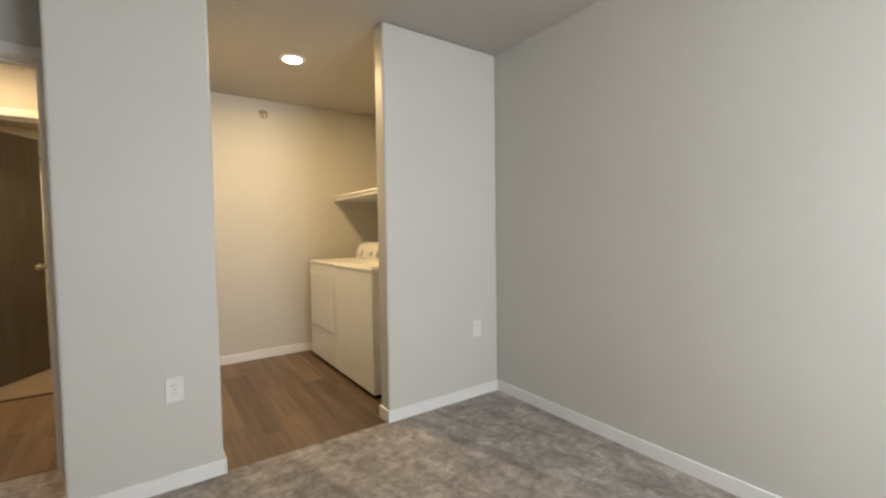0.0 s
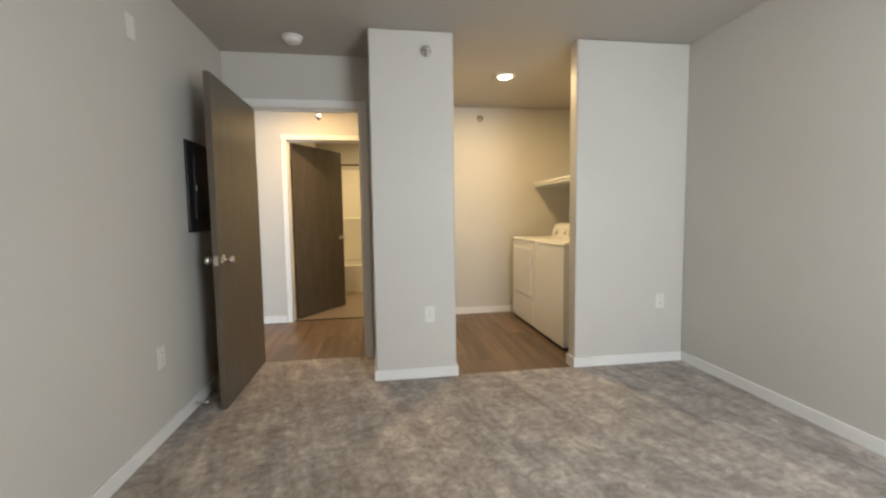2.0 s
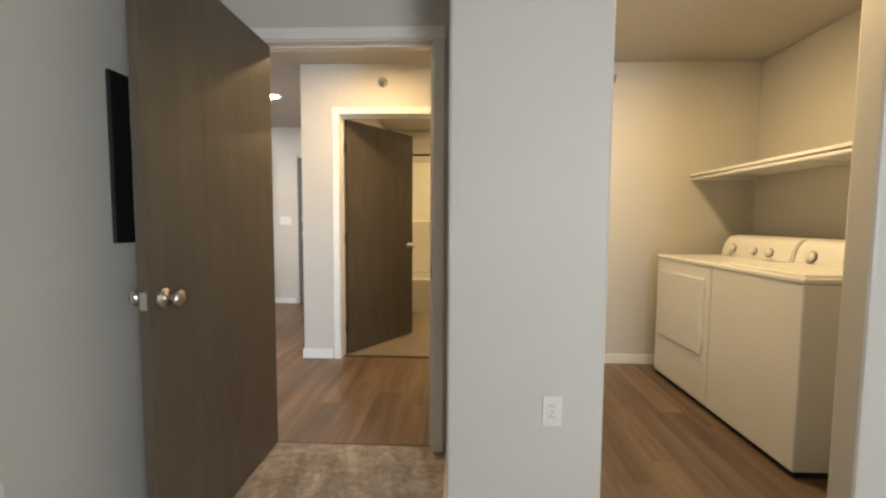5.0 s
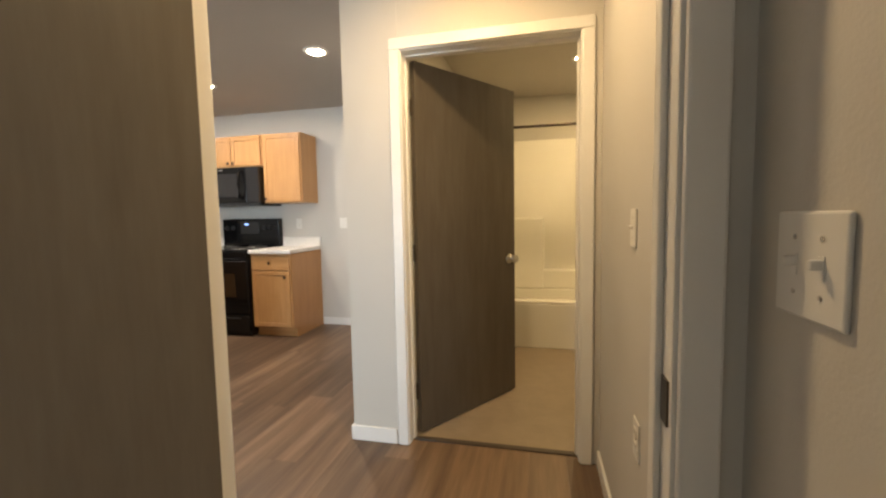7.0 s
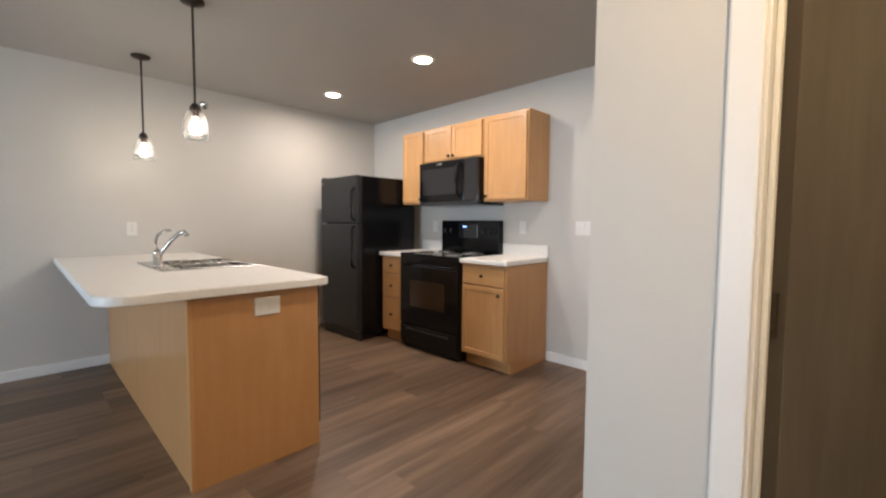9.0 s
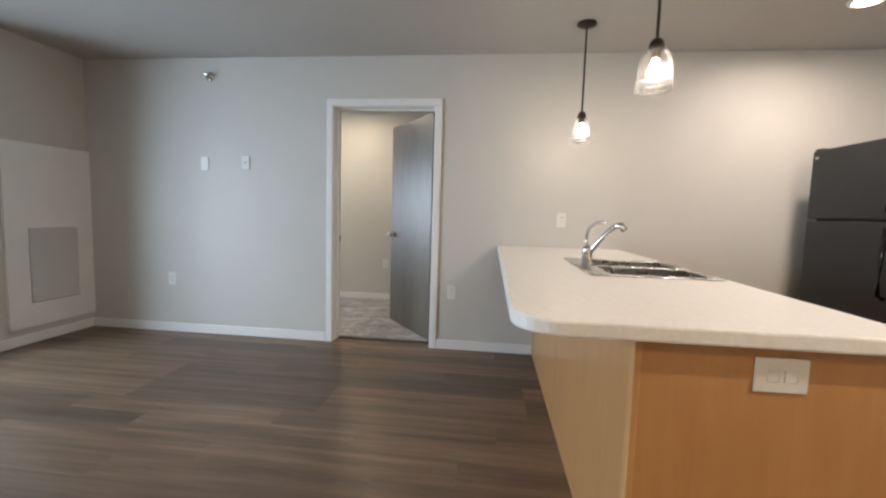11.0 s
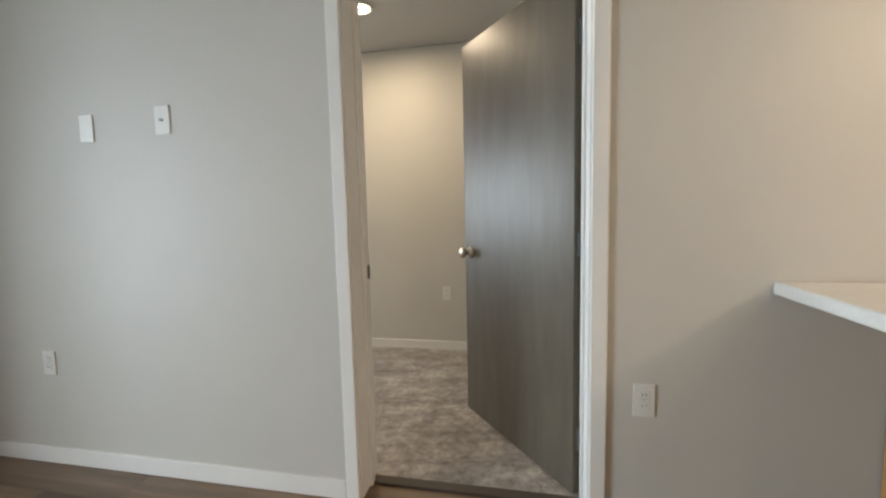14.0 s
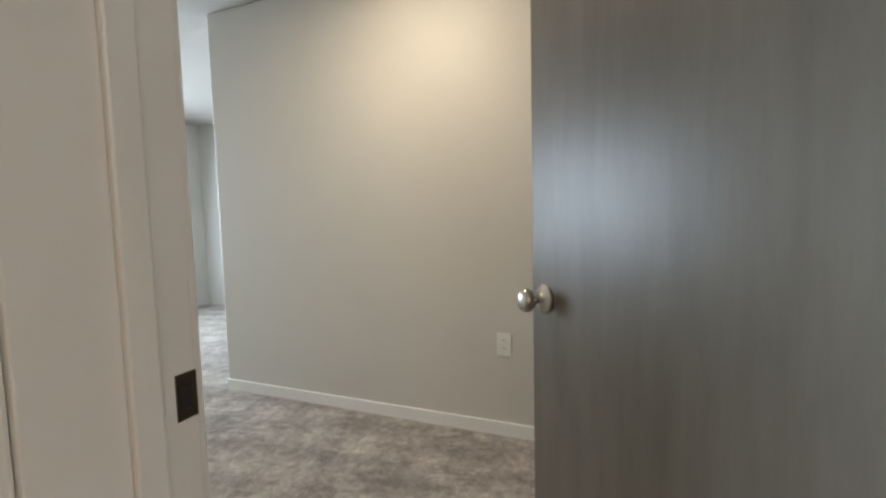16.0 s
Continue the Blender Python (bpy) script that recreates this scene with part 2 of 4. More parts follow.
def struct(name, bm, material, label, category="wall"):
    return tagged(part(name, bm, material), label, category, kind="structure")


# ---------------------------------------------------------------- walls
GW = "smooth light warm-grey painted plasterboard wall"


def wall(name, *boxes, bev=0.004):
    bm = bmesh.new()
    for b in boxes:
        add_box(bm, *b, bev if len(boxes) == 1 else 0.0)
    return struct(name, bm, WALL, GW, "wall")


DH = 2.062   # head of the framed openings
wall("wall_bedroom_west", (-1.57, -1.45, -1.55, 2.50, 0, H))
wall("wall_bedroom_north", (-1.57, -1.308, 2.5, 2.62, 0, H), (-0.412, -0.333, 2.5, 2.62, 0, H), (-1.308, -0.412, 2.5, 2.62, DH, H))
wall("wall_hall_return", (-1.57, -1.44, 2.615, 2.79, 0, H), bev=0.01)
wall("wall_pillar", (-0.335, 0.25, 1.975, 3.905, 0, H), bev=0.012)
wall("wall_stub", (1.17, 2.076, 1.975, 2.095, 0, H), bev=0.014)
wall("wall_bedroom_east", (2.075, 2.195, -1.55, 4.04, 0, H))
wall("wall_laundry_north", (0.31, 2.076, 3.92, 4.04, 0, H))
wall("wall_bath_south", (-1.612, -1.308, 3.905, 4.03, 0, H), (-0.412, 0.31, 3.907, 4.03, 0, H), (-1.308, -0.412, 3.907, 4.03, DH, H), bev=0.01)
wall("wall_bath_west", (-1.610, -1.335, 4.03, 6.45, 0, H))
wall("wall_bath_east", (0.19, 0.31, 4.04, 6.45, 0, H))
wall("wall_bath_north", (-1.610, 0.31, 6.45, 6.57, 0, H))
wall("wall_kitchen_north", (-5.73, -2.585, 6.2, 6.32, 0, H), (-2.585, -1.655, 6.2, 6.32, 2.085, H), (-1.655, -1.610, 6.2, 6.32, 0, H))
wall("wall_living_west", (-5.78, -5.61, -0.66, 1.700, 0, H), (-5.78, -5.61, 2.600, 6.2, 0, H), (-5.78, -5.61, 1.700, 2.600, DH, H))
wall("wall_furnace_closet", (-5.73, -4.71, -0.78, -0.645, 0, H), (-4.83, -4.712, -1.55, -0.66, 0, H), bev=0.008)
wall("wall_patio", (-4.83, -4.66, -1.67, -1.55, 0, H), (-2.66, -1.57, -1.67, -1.55, 0, H), (-4.66, -2.66, -1.67, -1.55, 2.08, H))
wall("wall_bedroom_south", (-1.57, 0.5, -1.67, -1.55, 0, H), (1.7, 2.195, -1.67, -1.55, 0, H), (0.5, 1.7, -1.67, -1.55, 0, 0.6), (0.5, 1.7, -1.67, -1.55, 2.1, H))
wall("wall_second_bedroom_west", (-7.56, -7.44, -0.18, 2.9, 0, H), bev=0.01)
wall("wall_second_bedroom_north", (-7.44, -5.78, 2.66, 2.78, 0, H))
wall("wall_second_bedroom_alcove", (-9.72, -7.56, -0.18, -0.06, 0, H), (-9.72, -9.6, -3.0, -0.18, 0, H))
wall("wall_second_bedroom_east", (-5.73, -5.61, -3.0, -0.78, 0, H))
wall("wall_second_bedroom_south", (-9.72, -8.45, -3.12, -3.0, 0, H), (-6.75, -5.61, -3.12, -3.0, 0, H), (-8.45, -6.75, -3.12, -3.0, 0, 0.6), (-8.45, -6.75, -3.12, -3.0, 2.1, H))
struct("ceiling", box(-9.8, 2.25, -3.2, 6.62, H, H + 0.12), CEIL, "smooth painted ceiling, its wall paint toned darker for shade", "ceiling")

# ---------------------------------------------------------------- floors
floor = struct("floor", box(-5.76, 2.2, -1.7, 6.6, -0.12, -0.006), DARK_GAP, "brown wood-look vinyl plank floor", "floor")
bm = bmesh.new()
for b in ((-1.45, 2.075, -1.55, 1.985), (-1.45, -0.335, 1.985, 2.535)):
    add_box(bm, b[0], b[1], b[2], b[3], -0.005, 0.010, 0.003)
struct("floor_carpet_bedroom", bm, CARPET, "grey-brown cut-pile carpet with vacuum marks", "carpet")
bm = bmesh.new()
for b in ((-7.44, -5.735, -0.18, 2.78), (-9.6, -5.73, -3.0, -0.18)):
    add_box(bm, *b, -0.02, 0.012, 0.003)
struct("floor_carpet_second_bedroom", bm, CARPET, "beige-grey cut-pile carpet, trodden", "carpet")
struct("floor_bathroom", box(-1.335, 0.19, 3.985, 6.45, -0.005, 0.003), BATH_FLOOR, "plain tan sheet vinyl bathroom floor", "floor")
struct("trim_bath_threshold", box(-1.29, -0.43, 3.955, 3.99, -0.004, 0.008, 0.003), THRESH, "dark brown flooring transition strip", "threshold")
struct("trim_second_bedroom_threshold", box(-5.76, -5.71, 1.718, 2.582, -0.004, 0.014, 0.003), THRESH, "dark flooring transition strip", "threshold")
struct("trim_bedroom_threshold", box(-1.29, -0.43, 2.53, 2.55, -0.004, 0.010, 0.003), THRESH, "dark flooring transition strip", "threshold")
struct("ground", box(-90, 90, -90, 90, -3.4, -3.2), CONCRETE, "grey ground outside the building", "ground")


def baseboard(*runs):
    """Runs (x0, y0, x1, y1, nx, ny): a line along a wall's foot and the way it faces."""
    for x0, y0, x1, y1, nx, ny in runs:
        t = 0.013
        xs, ys = sorted((x0, x1)), sorted((y0, y1))
        if nx:
            lo, hi = (xs[0], xs[0] + t) if nx > 0 else (xs[0] - t, xs[0])
            bm = box(lo, hi, ys[0], ys[1], 0.001, 0.083, 0.004)
        else:
            lo, hi = (ys[0], ys[0] + t) if ny > 0 else (ys[0] - t, ys[0])
            bm = box(xs[0], xs[1], lo, hi, 0.001, 0.083, 0.004)
        struct("baseboard", bm, TRIM, "white painted wooden baseboard", "baseboard")


baseboard((-1.45, -1.55, -1.45, 2.5, 1, 0), (-0.348, 1.975, 0.25, 1.975, 0, -1), (-0.335, 1.975, -0.335, 2.48, -1, 0),
          (0.25, 1.962, 0.25, 3.92, 1, 0), (1.157, 1.975, 2.075, 1.975, 0, -1), (1.17, 1.975, 1.17, 2.095, -1, 0),
          (2.075, -1.55, 2.075, 1.962, -1, 0), (0.26, 3.92, 2.06, 3.92, 0, -1),
          (-0.335, 2.64, -0.335, 3.89, -1, 0), (-1.612, 3.905, -1.36, 3.905, 0, -1), (-1.612, 3.892, -1.612, 6.2, -1, 0),
          (-3.06, 6.2, -2.60, 6.2, 0, -1), (-5.61, -0.645, -5.61, 1.655, 1, 0), (-5.61, 2.645, -5.61, 3.46, 1, 0), (-5.61, 4.1, -5.61, 6.2, 1, 0),
          (-5.60, -0.645, -4.70, -0.645, 0, 1), (-4.712, -1.54, -4.712, -0.645, 1, 0),
          (-7.44, -0.18, -7.44, 2.66, 1, 0), (-7.43, 2.66, -5.80, 2.66, 0, -1), (-1.57, -1.55, -1.57, 2.79, -1, 0), (-1.57, 2.79, -1.427, 2.79, 0, 1), (-1.44, 2.62, -1.44, 2.79, 1, 0),
          (-2.5, -1.55, -1.58, -1.55, 0, 1), (-9.6, -0.18, -7.56, -0.18, 0, -1))


# ---------------------------------------------------------------- doors
def door_trim(m, w, t, label="white painted door casing and jamb", sides=(0, 1)):
    """Lining and casings of an opening w wide through a wall t thick; origin at one jamb's foot, the wall lies in +y."""
    f = thing("trim", label, "door frame", m, kind="structure")
    part("jamb", box(-0.018, 0, -0.001, t + 0.001, 0.0, 2.044, 0.002), TRIM, f)
    part("jamb", box(w, w + 0.018, -0.001, t + 0.001, 0.0, 2.044, 0.002), TRIM, f)
    part("head_jamb", box(-0.018, w + 0.018, -0.001, t + 0.001, 2.044, 2.062, 0.002), TRIM, f)
    for s in sides:
        lo, hi = (-0.016, -0.0015) if s == 0 else (t + 0.0015, t + 0.016)
        for u0, u1 in ((-0.062, -0.006), (w + 0.006, w + 0.062)):
            bm = box(u0, u1, lo, hi, 0.0, 2.05, 0.005)
            part("casing", bm, TRIM, f)
        part("head_casing", box(-0.062, w + 0.062, lo, hi, 2.05, 2.106, 0.005), TRIM, f)
    return f


def stop(f, w, y):
    part("door_stop", box(0, 0.011, y, y + 0.034, 0, 2.044, 0.003), TRIM, f)
    part("door_stop", box(w - 0.011, w, y, y + 0.034, 0, 2.044, 0.003), TRIM, f)
    part("head_stop", box(0.011, w - 0.011, y, y + 0.034, 2.033, 2.044, 0.003), TRIM, f)


KNOB = [(0, 0), (0.033, 0), (0.034, 0.004), (0.030, 0.009), (0.012, 0.012), (0.011, 0.030), (0.020, 0.036), (0.027, 0.046), (0.028, 0.054), (0.023, 0.063), (0.012, 0.067), (0, 0.068)]


def swing_door(name, m, w, y0, y1, label, metal, zknob=0.93):
    d = tagged(new(name), label, "door", kind="structure")
    d.matrix_basis = m
    part("door_slab", box(0.003, w - 0.003, y0, y1, 0.016, 2.036, 0.002), DOOR_WOOD, d)
    for s, y in ((1, y1), (-1, y0)):
        part("door_knob", smooth(lathe(KNOB, pose(w - 0.065, y, zknob, -90 * s, 0, 0))), NICKEL, d, "satin nickel door knob")
    part("latch_plate", box(w - 0.0035, w - 0.002, (y0 + y1) / 2 - 0.012, (y0 + y1) / 2 + 0.012, zknob - 0.028, zknob + 0.028), NICKEL, d)
    side = y0 if abs(y0) < abs(y1) else y1
    for z in (0.24, 1.02, 1.80):
        bm = lathe([(0, 0), (0.007, 0), (0.007, 0.09), (0, 0.09)], pose(0.0, side, z - 0.045), 10)
        add_box(bm, -0.001, 0.002, min(side, (y0 + y1) / 2), max(side, (y0 + y1) / 2) + 0.001, z - 0.045, z + 0.045)
        part("hinge", bm, metal, d, "dark metal door hinge")
    return d


f = door_trim(pose(-1.29, 2.5, 0), 0.86, 0.12)
stop(f, 0.86, 0.045)
swing_door("door_1", pose(-1.272, 2.533, 0, 0, 0, -90.0), 0.870, 0.0, 0.035, "open taupe wood-grain bedroom door with nickel knobs", BRASSY)
part("strike_plate", box(0.857, 0.8605, 0.01, 0.04, 0.895, 0.965), BRASSY, f)
f = door_trim(pose(-1.29, 3.907, 0), 0.86, 0.123)
stop(f, 0.86, 0.05)
swing_door("door_2", pose(-1.287, 4.034, 0, 0, 0, 56.0), 0.86, -0.035, 0.0, "half-open taupe wood-grain bathroom door with nickel knobs", BRASSY)
f = door_trim(pose(-5.61, 1.718, 0, 0, 0, 90), 0.864, 0.17)
stop(f, 0.864, 0.088)
part("strike_plate", box(-0.0005, 0.0015, 0.143, 0.170, 0.882, 0.940, 0.0004), BRASSY, f, "bronze strike plate")
part("strike_hole", box(0.0012, 0.002, 0.148, 0.161, 0.895, 0.925), DARK_GAP, f)
swing_door("door_3", pose(-5.787, 2.579, 0, 0, 0, -142.5), 0.86, 0.0, 0.035, "open grey-taupe wood-grain second bedroom door", HINGE_STEEL)

# entry door with its steel frame
d = thing("door_4", "closed dark grey steel entry door with lever handle", "door", pose(-2.585, 6.2, 0), kind="structure")
part("door_slab", box(0.035, 0.895, 0.012, 0.055, 0.012, 2.045, 0.002), GREY_DOOR, d)
for u0, u1, z0, z1 in ((0, 0.032, 0, 2.083), (0.898, 0.928, 0, 2.083), (0.032, 0.898, 2.049, 2.083)):
    part("door_frame", box(u0, u1, -0.003, 0.115, z0, z1, 0.003), WALL, d)
part("deadbolt", smooth(lathe([(0, 0), (0.031, 0), (0.031, 0.008), (0.022, 0.012), (0.02, 0.02), (0, 0.021)], pose(0.105, 0.012, 1.20, 90, 0, 0))), NICKEL, d, "satin nickel deadbolt")
part("rose", smooth(lathe([(0, 0), (0.031, 0), (0.031, 0.008), (0.014, 0.012), (0.012, 0.045), (0, 0.046)], pose(0.105, 0.012, 0.985, 90, 0, 0))), NICKEL, d)
part("lever", box(0.095, 0.225, -0.042, -0.026, 0.975, 0.995, 0.006), NICKEL, d, "satin nickel lever handle")
part("threshold", box(0.032, 0.898, -0.02, 0.1, 0.0, 0.011, 0.003), THRESH, d)

# ---------------------------------------------------------------- glazed patio doors and windows
pt = thing("trim", "white painted patio door frame", "door frame", pose(-4.66, -1.55, 0), kind="structure")
for u0, u1, z0, z1 in ((0, 0.05, 0, 2.08), (1.95, 2.0, 0, 2.08), (0.05, 1.95, 2.03, 2.08)):
    part("jamb", box(u0, u1, -0.12, 0.004, z0, z1, 0.003), TRIM, pt)
for u0, u1, z0, z1 in ((-0.045, 0.012, 0, 2.11), (1.988, 2.045, 0, 2.11), (0.012, 1.988, 2.055, 2.11)):
    part("casing", box(u0, u1, 0.004, 0.018, z0, z1, 0.004), TRIM, pt)
for k in range(2):
    d = thing("door_%d" % (5 + k), "closed white glazed patio door leaf", "door", pose(-4.608 + 0.952 * k, -1.56, 0), kind="structure")
    bm = bmesh.new()
    for u0, u1, z0, z1 in ((0, 0.15, 0.01, 2.025), (0.795, 0.945, 0.01, 2.025), (0.15, 0.795, 0.01, 0.27), (0.15, 0.795, 1.87, 2.025)):
        add_box(bm, u0, u1, -0.045, 0, z0, z1, 0.002)
    part("leaf_frame", bm, TRIM, d)
    bm = bmesh.new()
    for u0, u1, z0, z1 in ((0.14, 0.16, 0.26, 1.88), (0.785, 0.805, 0.26, 1.88), (0.16, 0.785, 0.26, 0.28), (0.16, 0.785, 1.86, 1.88)):
        add_box(bm, u0, u1, -0.052, 0.010, z0, z1, 0.004)
    part("glazing_bead", bm, TRIM, d)
    g = part("pane", box(0.16, 0.785, -0.026, -0.020, 0.28, 1.86), PANE, d)
    g.visible_shadow = False
    if k == 0:
        for z in (0.24, 1.02, 1.80):
            part("hinge", lathe([(0, 0), (0.008, 0), (0.008, 0.1), (0, 0.1)], pose(-0.002, 0.006, z - 0.05), 10), HINGE_STEEL, d, "steel butt hinge")
# rolled cover above the patio doors
v = thing("roller_shade", "silver rolled shade cassette above the patio doors", "shade", pose(-4.69, -1.545, 2.30))
part("cassette", smooth(lathe([(0, 0), (0.115, 0), (0.12, 0.004), (0.12, 1.90), (0.115, 1.904), (0, 1.904)], pose(0, 0.125, 0, 0, 90, 0), 32)), SILVER, v)
part("end_cap", lathe([(0, 0), (0.122, 0), (0.124, 0.004), (0.124, 0.018), (0, 0.018)], pose(-0.012, 0.125, 0, 0, 90, 0), 32), HINGE_STEEL, v)
part("end_cap", lathe([(0, 0), (0.122, 0), (0.124, 0.004), (0.124, 0.018), (0, 0.018)], pose(1.898, 0.125, 0, 0, 90, 0), 32), HINGE_STEEL, v)
for u in (0.06, 1.70):
    part("bracket", box(u, u + 0.04, 0.001, 0.06, 0.02, 0.115, 0.003), HINGE_STEEL, v)


def window(n, m, w):
    f = thing("window_%d" % n, "white vinyl framed window with clear panes", "window", m, kind="structure")
    for u0, u1, z0, z1 in ((0, 0.05, 0, 1.5), (w - 0.05, w, 0, 1.5), (0.05, w - 0.05, 0, 0.05), (0.05, w - 0.05, 1.45, 1.5), (w / 2 - 0.03, w / 2 + 0.03, 0.05, 1.45)):
        part("window_frame", box(u0, u1, -0.10, -0.03, z0, z1, 0.003), TRIM, f)
    part("window_sill", box(-0.04, w + 0.04, -0.03, 0.045, -0.02, 0.003, 0.004), TRIM, f)
    for u0, u1 in ((0.05, w / 2 - 0.03), (w / 2 + 0.03, w - 0.05)):
        g = part("pane", box(u0, u1, -0.07, -0.064, 0.05, 1.45), PANE, f)
        g.visible_shadow = False


window(1, pose(0.5, -1.55, 0.6), 1.2)
window(2, pose(-8.45, -3.0, 0.6), 1.7)

# neighbouring house beyond the patio
nb = thing("neighbour_house", "pale horizontal-siding house outside the patio", "house", pose(-12.0, -9.0, -3.2))
part("wall", box(0, 14, -6, -0.02, 0, 7), SIDING, nb)
for k in range(44):
    part("siding_board", box(0, 14, -0.02, 0.012, 0.16 * k, 0.16 * k + 0.145, 0.0), SIDING, nb)


# ---------------------------------------------------------------- lamps
def recessed(x, y, watts, colour, label="lit round white recessed ceiling light"):
    f = thing("ceiling_light", label, "ceiling light", pose(x, y, H), "recessed ceiling lights")
    part("trim_ring", smooth(lathe([(0.062, -0.004), (0.066, -0.010), (0.088, -0.006), (0.092, 0.0), (0.06, 0.0), (0.062, -0.004)], None, 32)), TRIM, f)
    part("lens", lathe([(0, -0.020), (0.03, -0.018), (0.052, -0.011), (0.063, -0.005), (0.063, -0.001), (0, -0.001)], None, 32), LENS, f, "glowing diffuser lens")
    data = bpy.data.lights.new("recessed_lamp", "AREA")
    data.shape, data.size, data.energy, data.color, data.spread = "DISK", 0.11, watts, colour, radians(178)
    new("recessed_lamp", data).matrix_world = pose(x, y, H - 0.024)
    return f


recessed(-3.58, 5.18, 11, WHITE_WARM)
recessed(-4.865, 5.17, 11, WHITE_WARM)
recessed(-2.225, 4.755, 13, WHITE_WARM)
recessed(0.882, 2.83, 15, WARM, "lit warm recessed light over the laundry")
recessed(-0.27, 5.42, 13, WARM, "lit warm recessed bathroom light")
# No known fixture here: added out of view to warm and brighten the hall.
recessed(-0.95, 3.25, 13, (1.0, 0.68, 0.34), "added unseen warm light that brightens the hall")
recessed(-6.737, 1.33, 9, (1.0, 0.82, 0.62), "lit recessed light in the second bedroom")


def pendant(x, y):
    p = thing("pendant_light", "bronze pendant lamp with clear glass bell shade", "pendant lamp", pose(x, y, H), "pendants over the peninsula")
    part("canopy", smooth(lathe([(0, 0), (0.062, 0), (0.064, -0.006), (0.060, -0.016), (0.03, -0.026), (0.009, -0.034), (0, -0.034)])), BRONZE, p)
    part("stem", lathe([(0, -0.03), (0.0065, -0.03), (0.0065, -0.58), (0, -0.58)], None, 12), BRONZE, p)
    part("socket_cap", smooth(lathe([(0, -0.572), (0.012, -0.574), (0.024, -0.586), (0.030, -0.604), (0.030, -0.622), (0.018, -0.626), (0.018, -0.655), (0, -0.655)])), BRONZE, p)
    prof = [(0.030, -0.616), (0.044, -0.628), (0.057, -0.655), (0.063, -0.69), (0.067, -0.74), (0.070, -0.776)]
    shade = part("shade", smooth(lathe(prof + [(r - 0.003, z) for r, z in prof[::-1]], None, 32)), GLASS, p, "clear glass bell shade")
    shade.visible_shadow = False
    bulb = part("bulb", smooth(lathe([(0, -0.652), (0.012, -0.655), (0.015, -0.672), (0.026, -0.695), (0.030, -0.715), (0.024, -0.736), (0.010, -0.747), (0, -0.748)])), BULB, p, "lit warm bulb")
    bulb.visible_shadow = False
    data = bpy.data.lights.new("pendant_lamp", "POINT")
    data.energy, data.color, data.shadow_soft_size = 0.9, WHITE_WARM, 0.03
    new("pendant_lamp", data).matrix_world = pose(x, y, H - 0.705)


pendant(-5.09, 3.66)
pendant(-3.905, 3.70)


# ---------------------------------------------------------------- small wall fittings
def wall_pose(x, y, z, face):
    """Local x to the right when looked at, y up, z out of the wall."""
    turn = {"-y": (90, 0, 0), "+y": (90, 0, 180), "+x": (90, 0, 90), "-x": (90, 0, -90)}[face]
    return pose(x, y, z, *turn)


def outlet(x, y, z, face, label="white duplex outlet plate on the wall"):
    o = thing("outlet", label, "outlet", wall_pose(x, y, z, face))
    part("cover_plate", box(-0.036, 0.036, -0.058, 0.058, 0, 0.006, 0.003), PLATE, o)
    for s in (-1, 1):
        r = part("receptacle", box(-0.017, 0.017, s * 0.020 - 0.014, s * 0.020 + 0.014, 0.005, 0.0085, 0.003), PLATE, o)
        for u in (-0.006, 0.006):
            part("slot", box(u - 0.001, u + 0.001, s * 0.020 - 0.003, s * 0.020 + 0.006, 0.0083, 0.0088), DARK_GAP, r)
    part("screw", lathe([(0, 0.006), (0.003, 0.006), (0.003, 0.007), (0, 0.0073)], None, 8), NICKEL, o)


def switch(x, y, z, face, gangs=1, label="white toggle light switch plate"):
    o = thing("light_switch", label, "switch", wall_pose(x, y, z, face))
    w = 0.036 + 0.023 * (gangs - 1)
    part("cover_plate", box(-w, w, -0.058, 0.058, 0, 0.006, 0.003), PLATE, o)
    for k in range(gangs):
        u = (k - (gangs - 1) / 2) * 0.046
        bm = box(u - 0.005, u + 0.005, -0.012, 0.012, 0.005, 0.007)
        add_box(bm, u - 0.004, u + 0.004, -0.002, 0.009, 0.006, 0.018, 0.002)
        part("toggle", bm, PLATE, o)
        for s in (-1, 1):
            part("screw", lathe([(0, 0.006), (0.003, 0.006), (0.003, 0.007), (0, 0.0073)], pose(u, s * 0.03, 0), 8), NICKEL, o)


def jack(x, y, z, face, hole=True, label="white cable jack plate on the wall"):
    o = thing("wall_plate", label, "wall plate", wall_pose(x, y, z, face))
    part("cover_plate", box(-0.036, 0.036, -0.058, 0.058, 0, 0.006, 0.003), PLATE, o)
    if hole:
        part("connector", lathe([(0, 0.005), (0.006, 0.005), (0.006, 0.014), (0.003, 0.014), (0, 0.012)], None, 10), HINGE_STEEL, o)


def sprinkler(x, y, z, face, label="chrome sidewall fire sprinkler head"):
    o = thing("fire_sprinkler", label, "sprinkler", wall_pose(x, y, z, face))
    part("escutcheon", smooth(lathe([(0, 0.001), (0.040, 0.001), (0.041, 0.004), (0.034, 0.010), (0.018, 0.013), (0.016, 0.024), (0, 0.025)])), CHROME, o)
    bm = lathe([(0, 0.02), (0.010, 0.02), (0.010, 0.045), (0.005, 0.05), (0, 0.05)], None, 12)
    add_box(bm, -0.014, -0.010, -0.003, 0.003, 0.022, 0.066, 0.001)
    add_box(bm, 0.010, 0.014, -0.003, 0.003, 0.022, 0.066, 0.001)
    part("frame_arms", bm, CHROME, o)
    part("deflector", box(-0.022, 0.022, -0.004, 0.014, 0.064, 0.068, 0.002), CHROME, o)


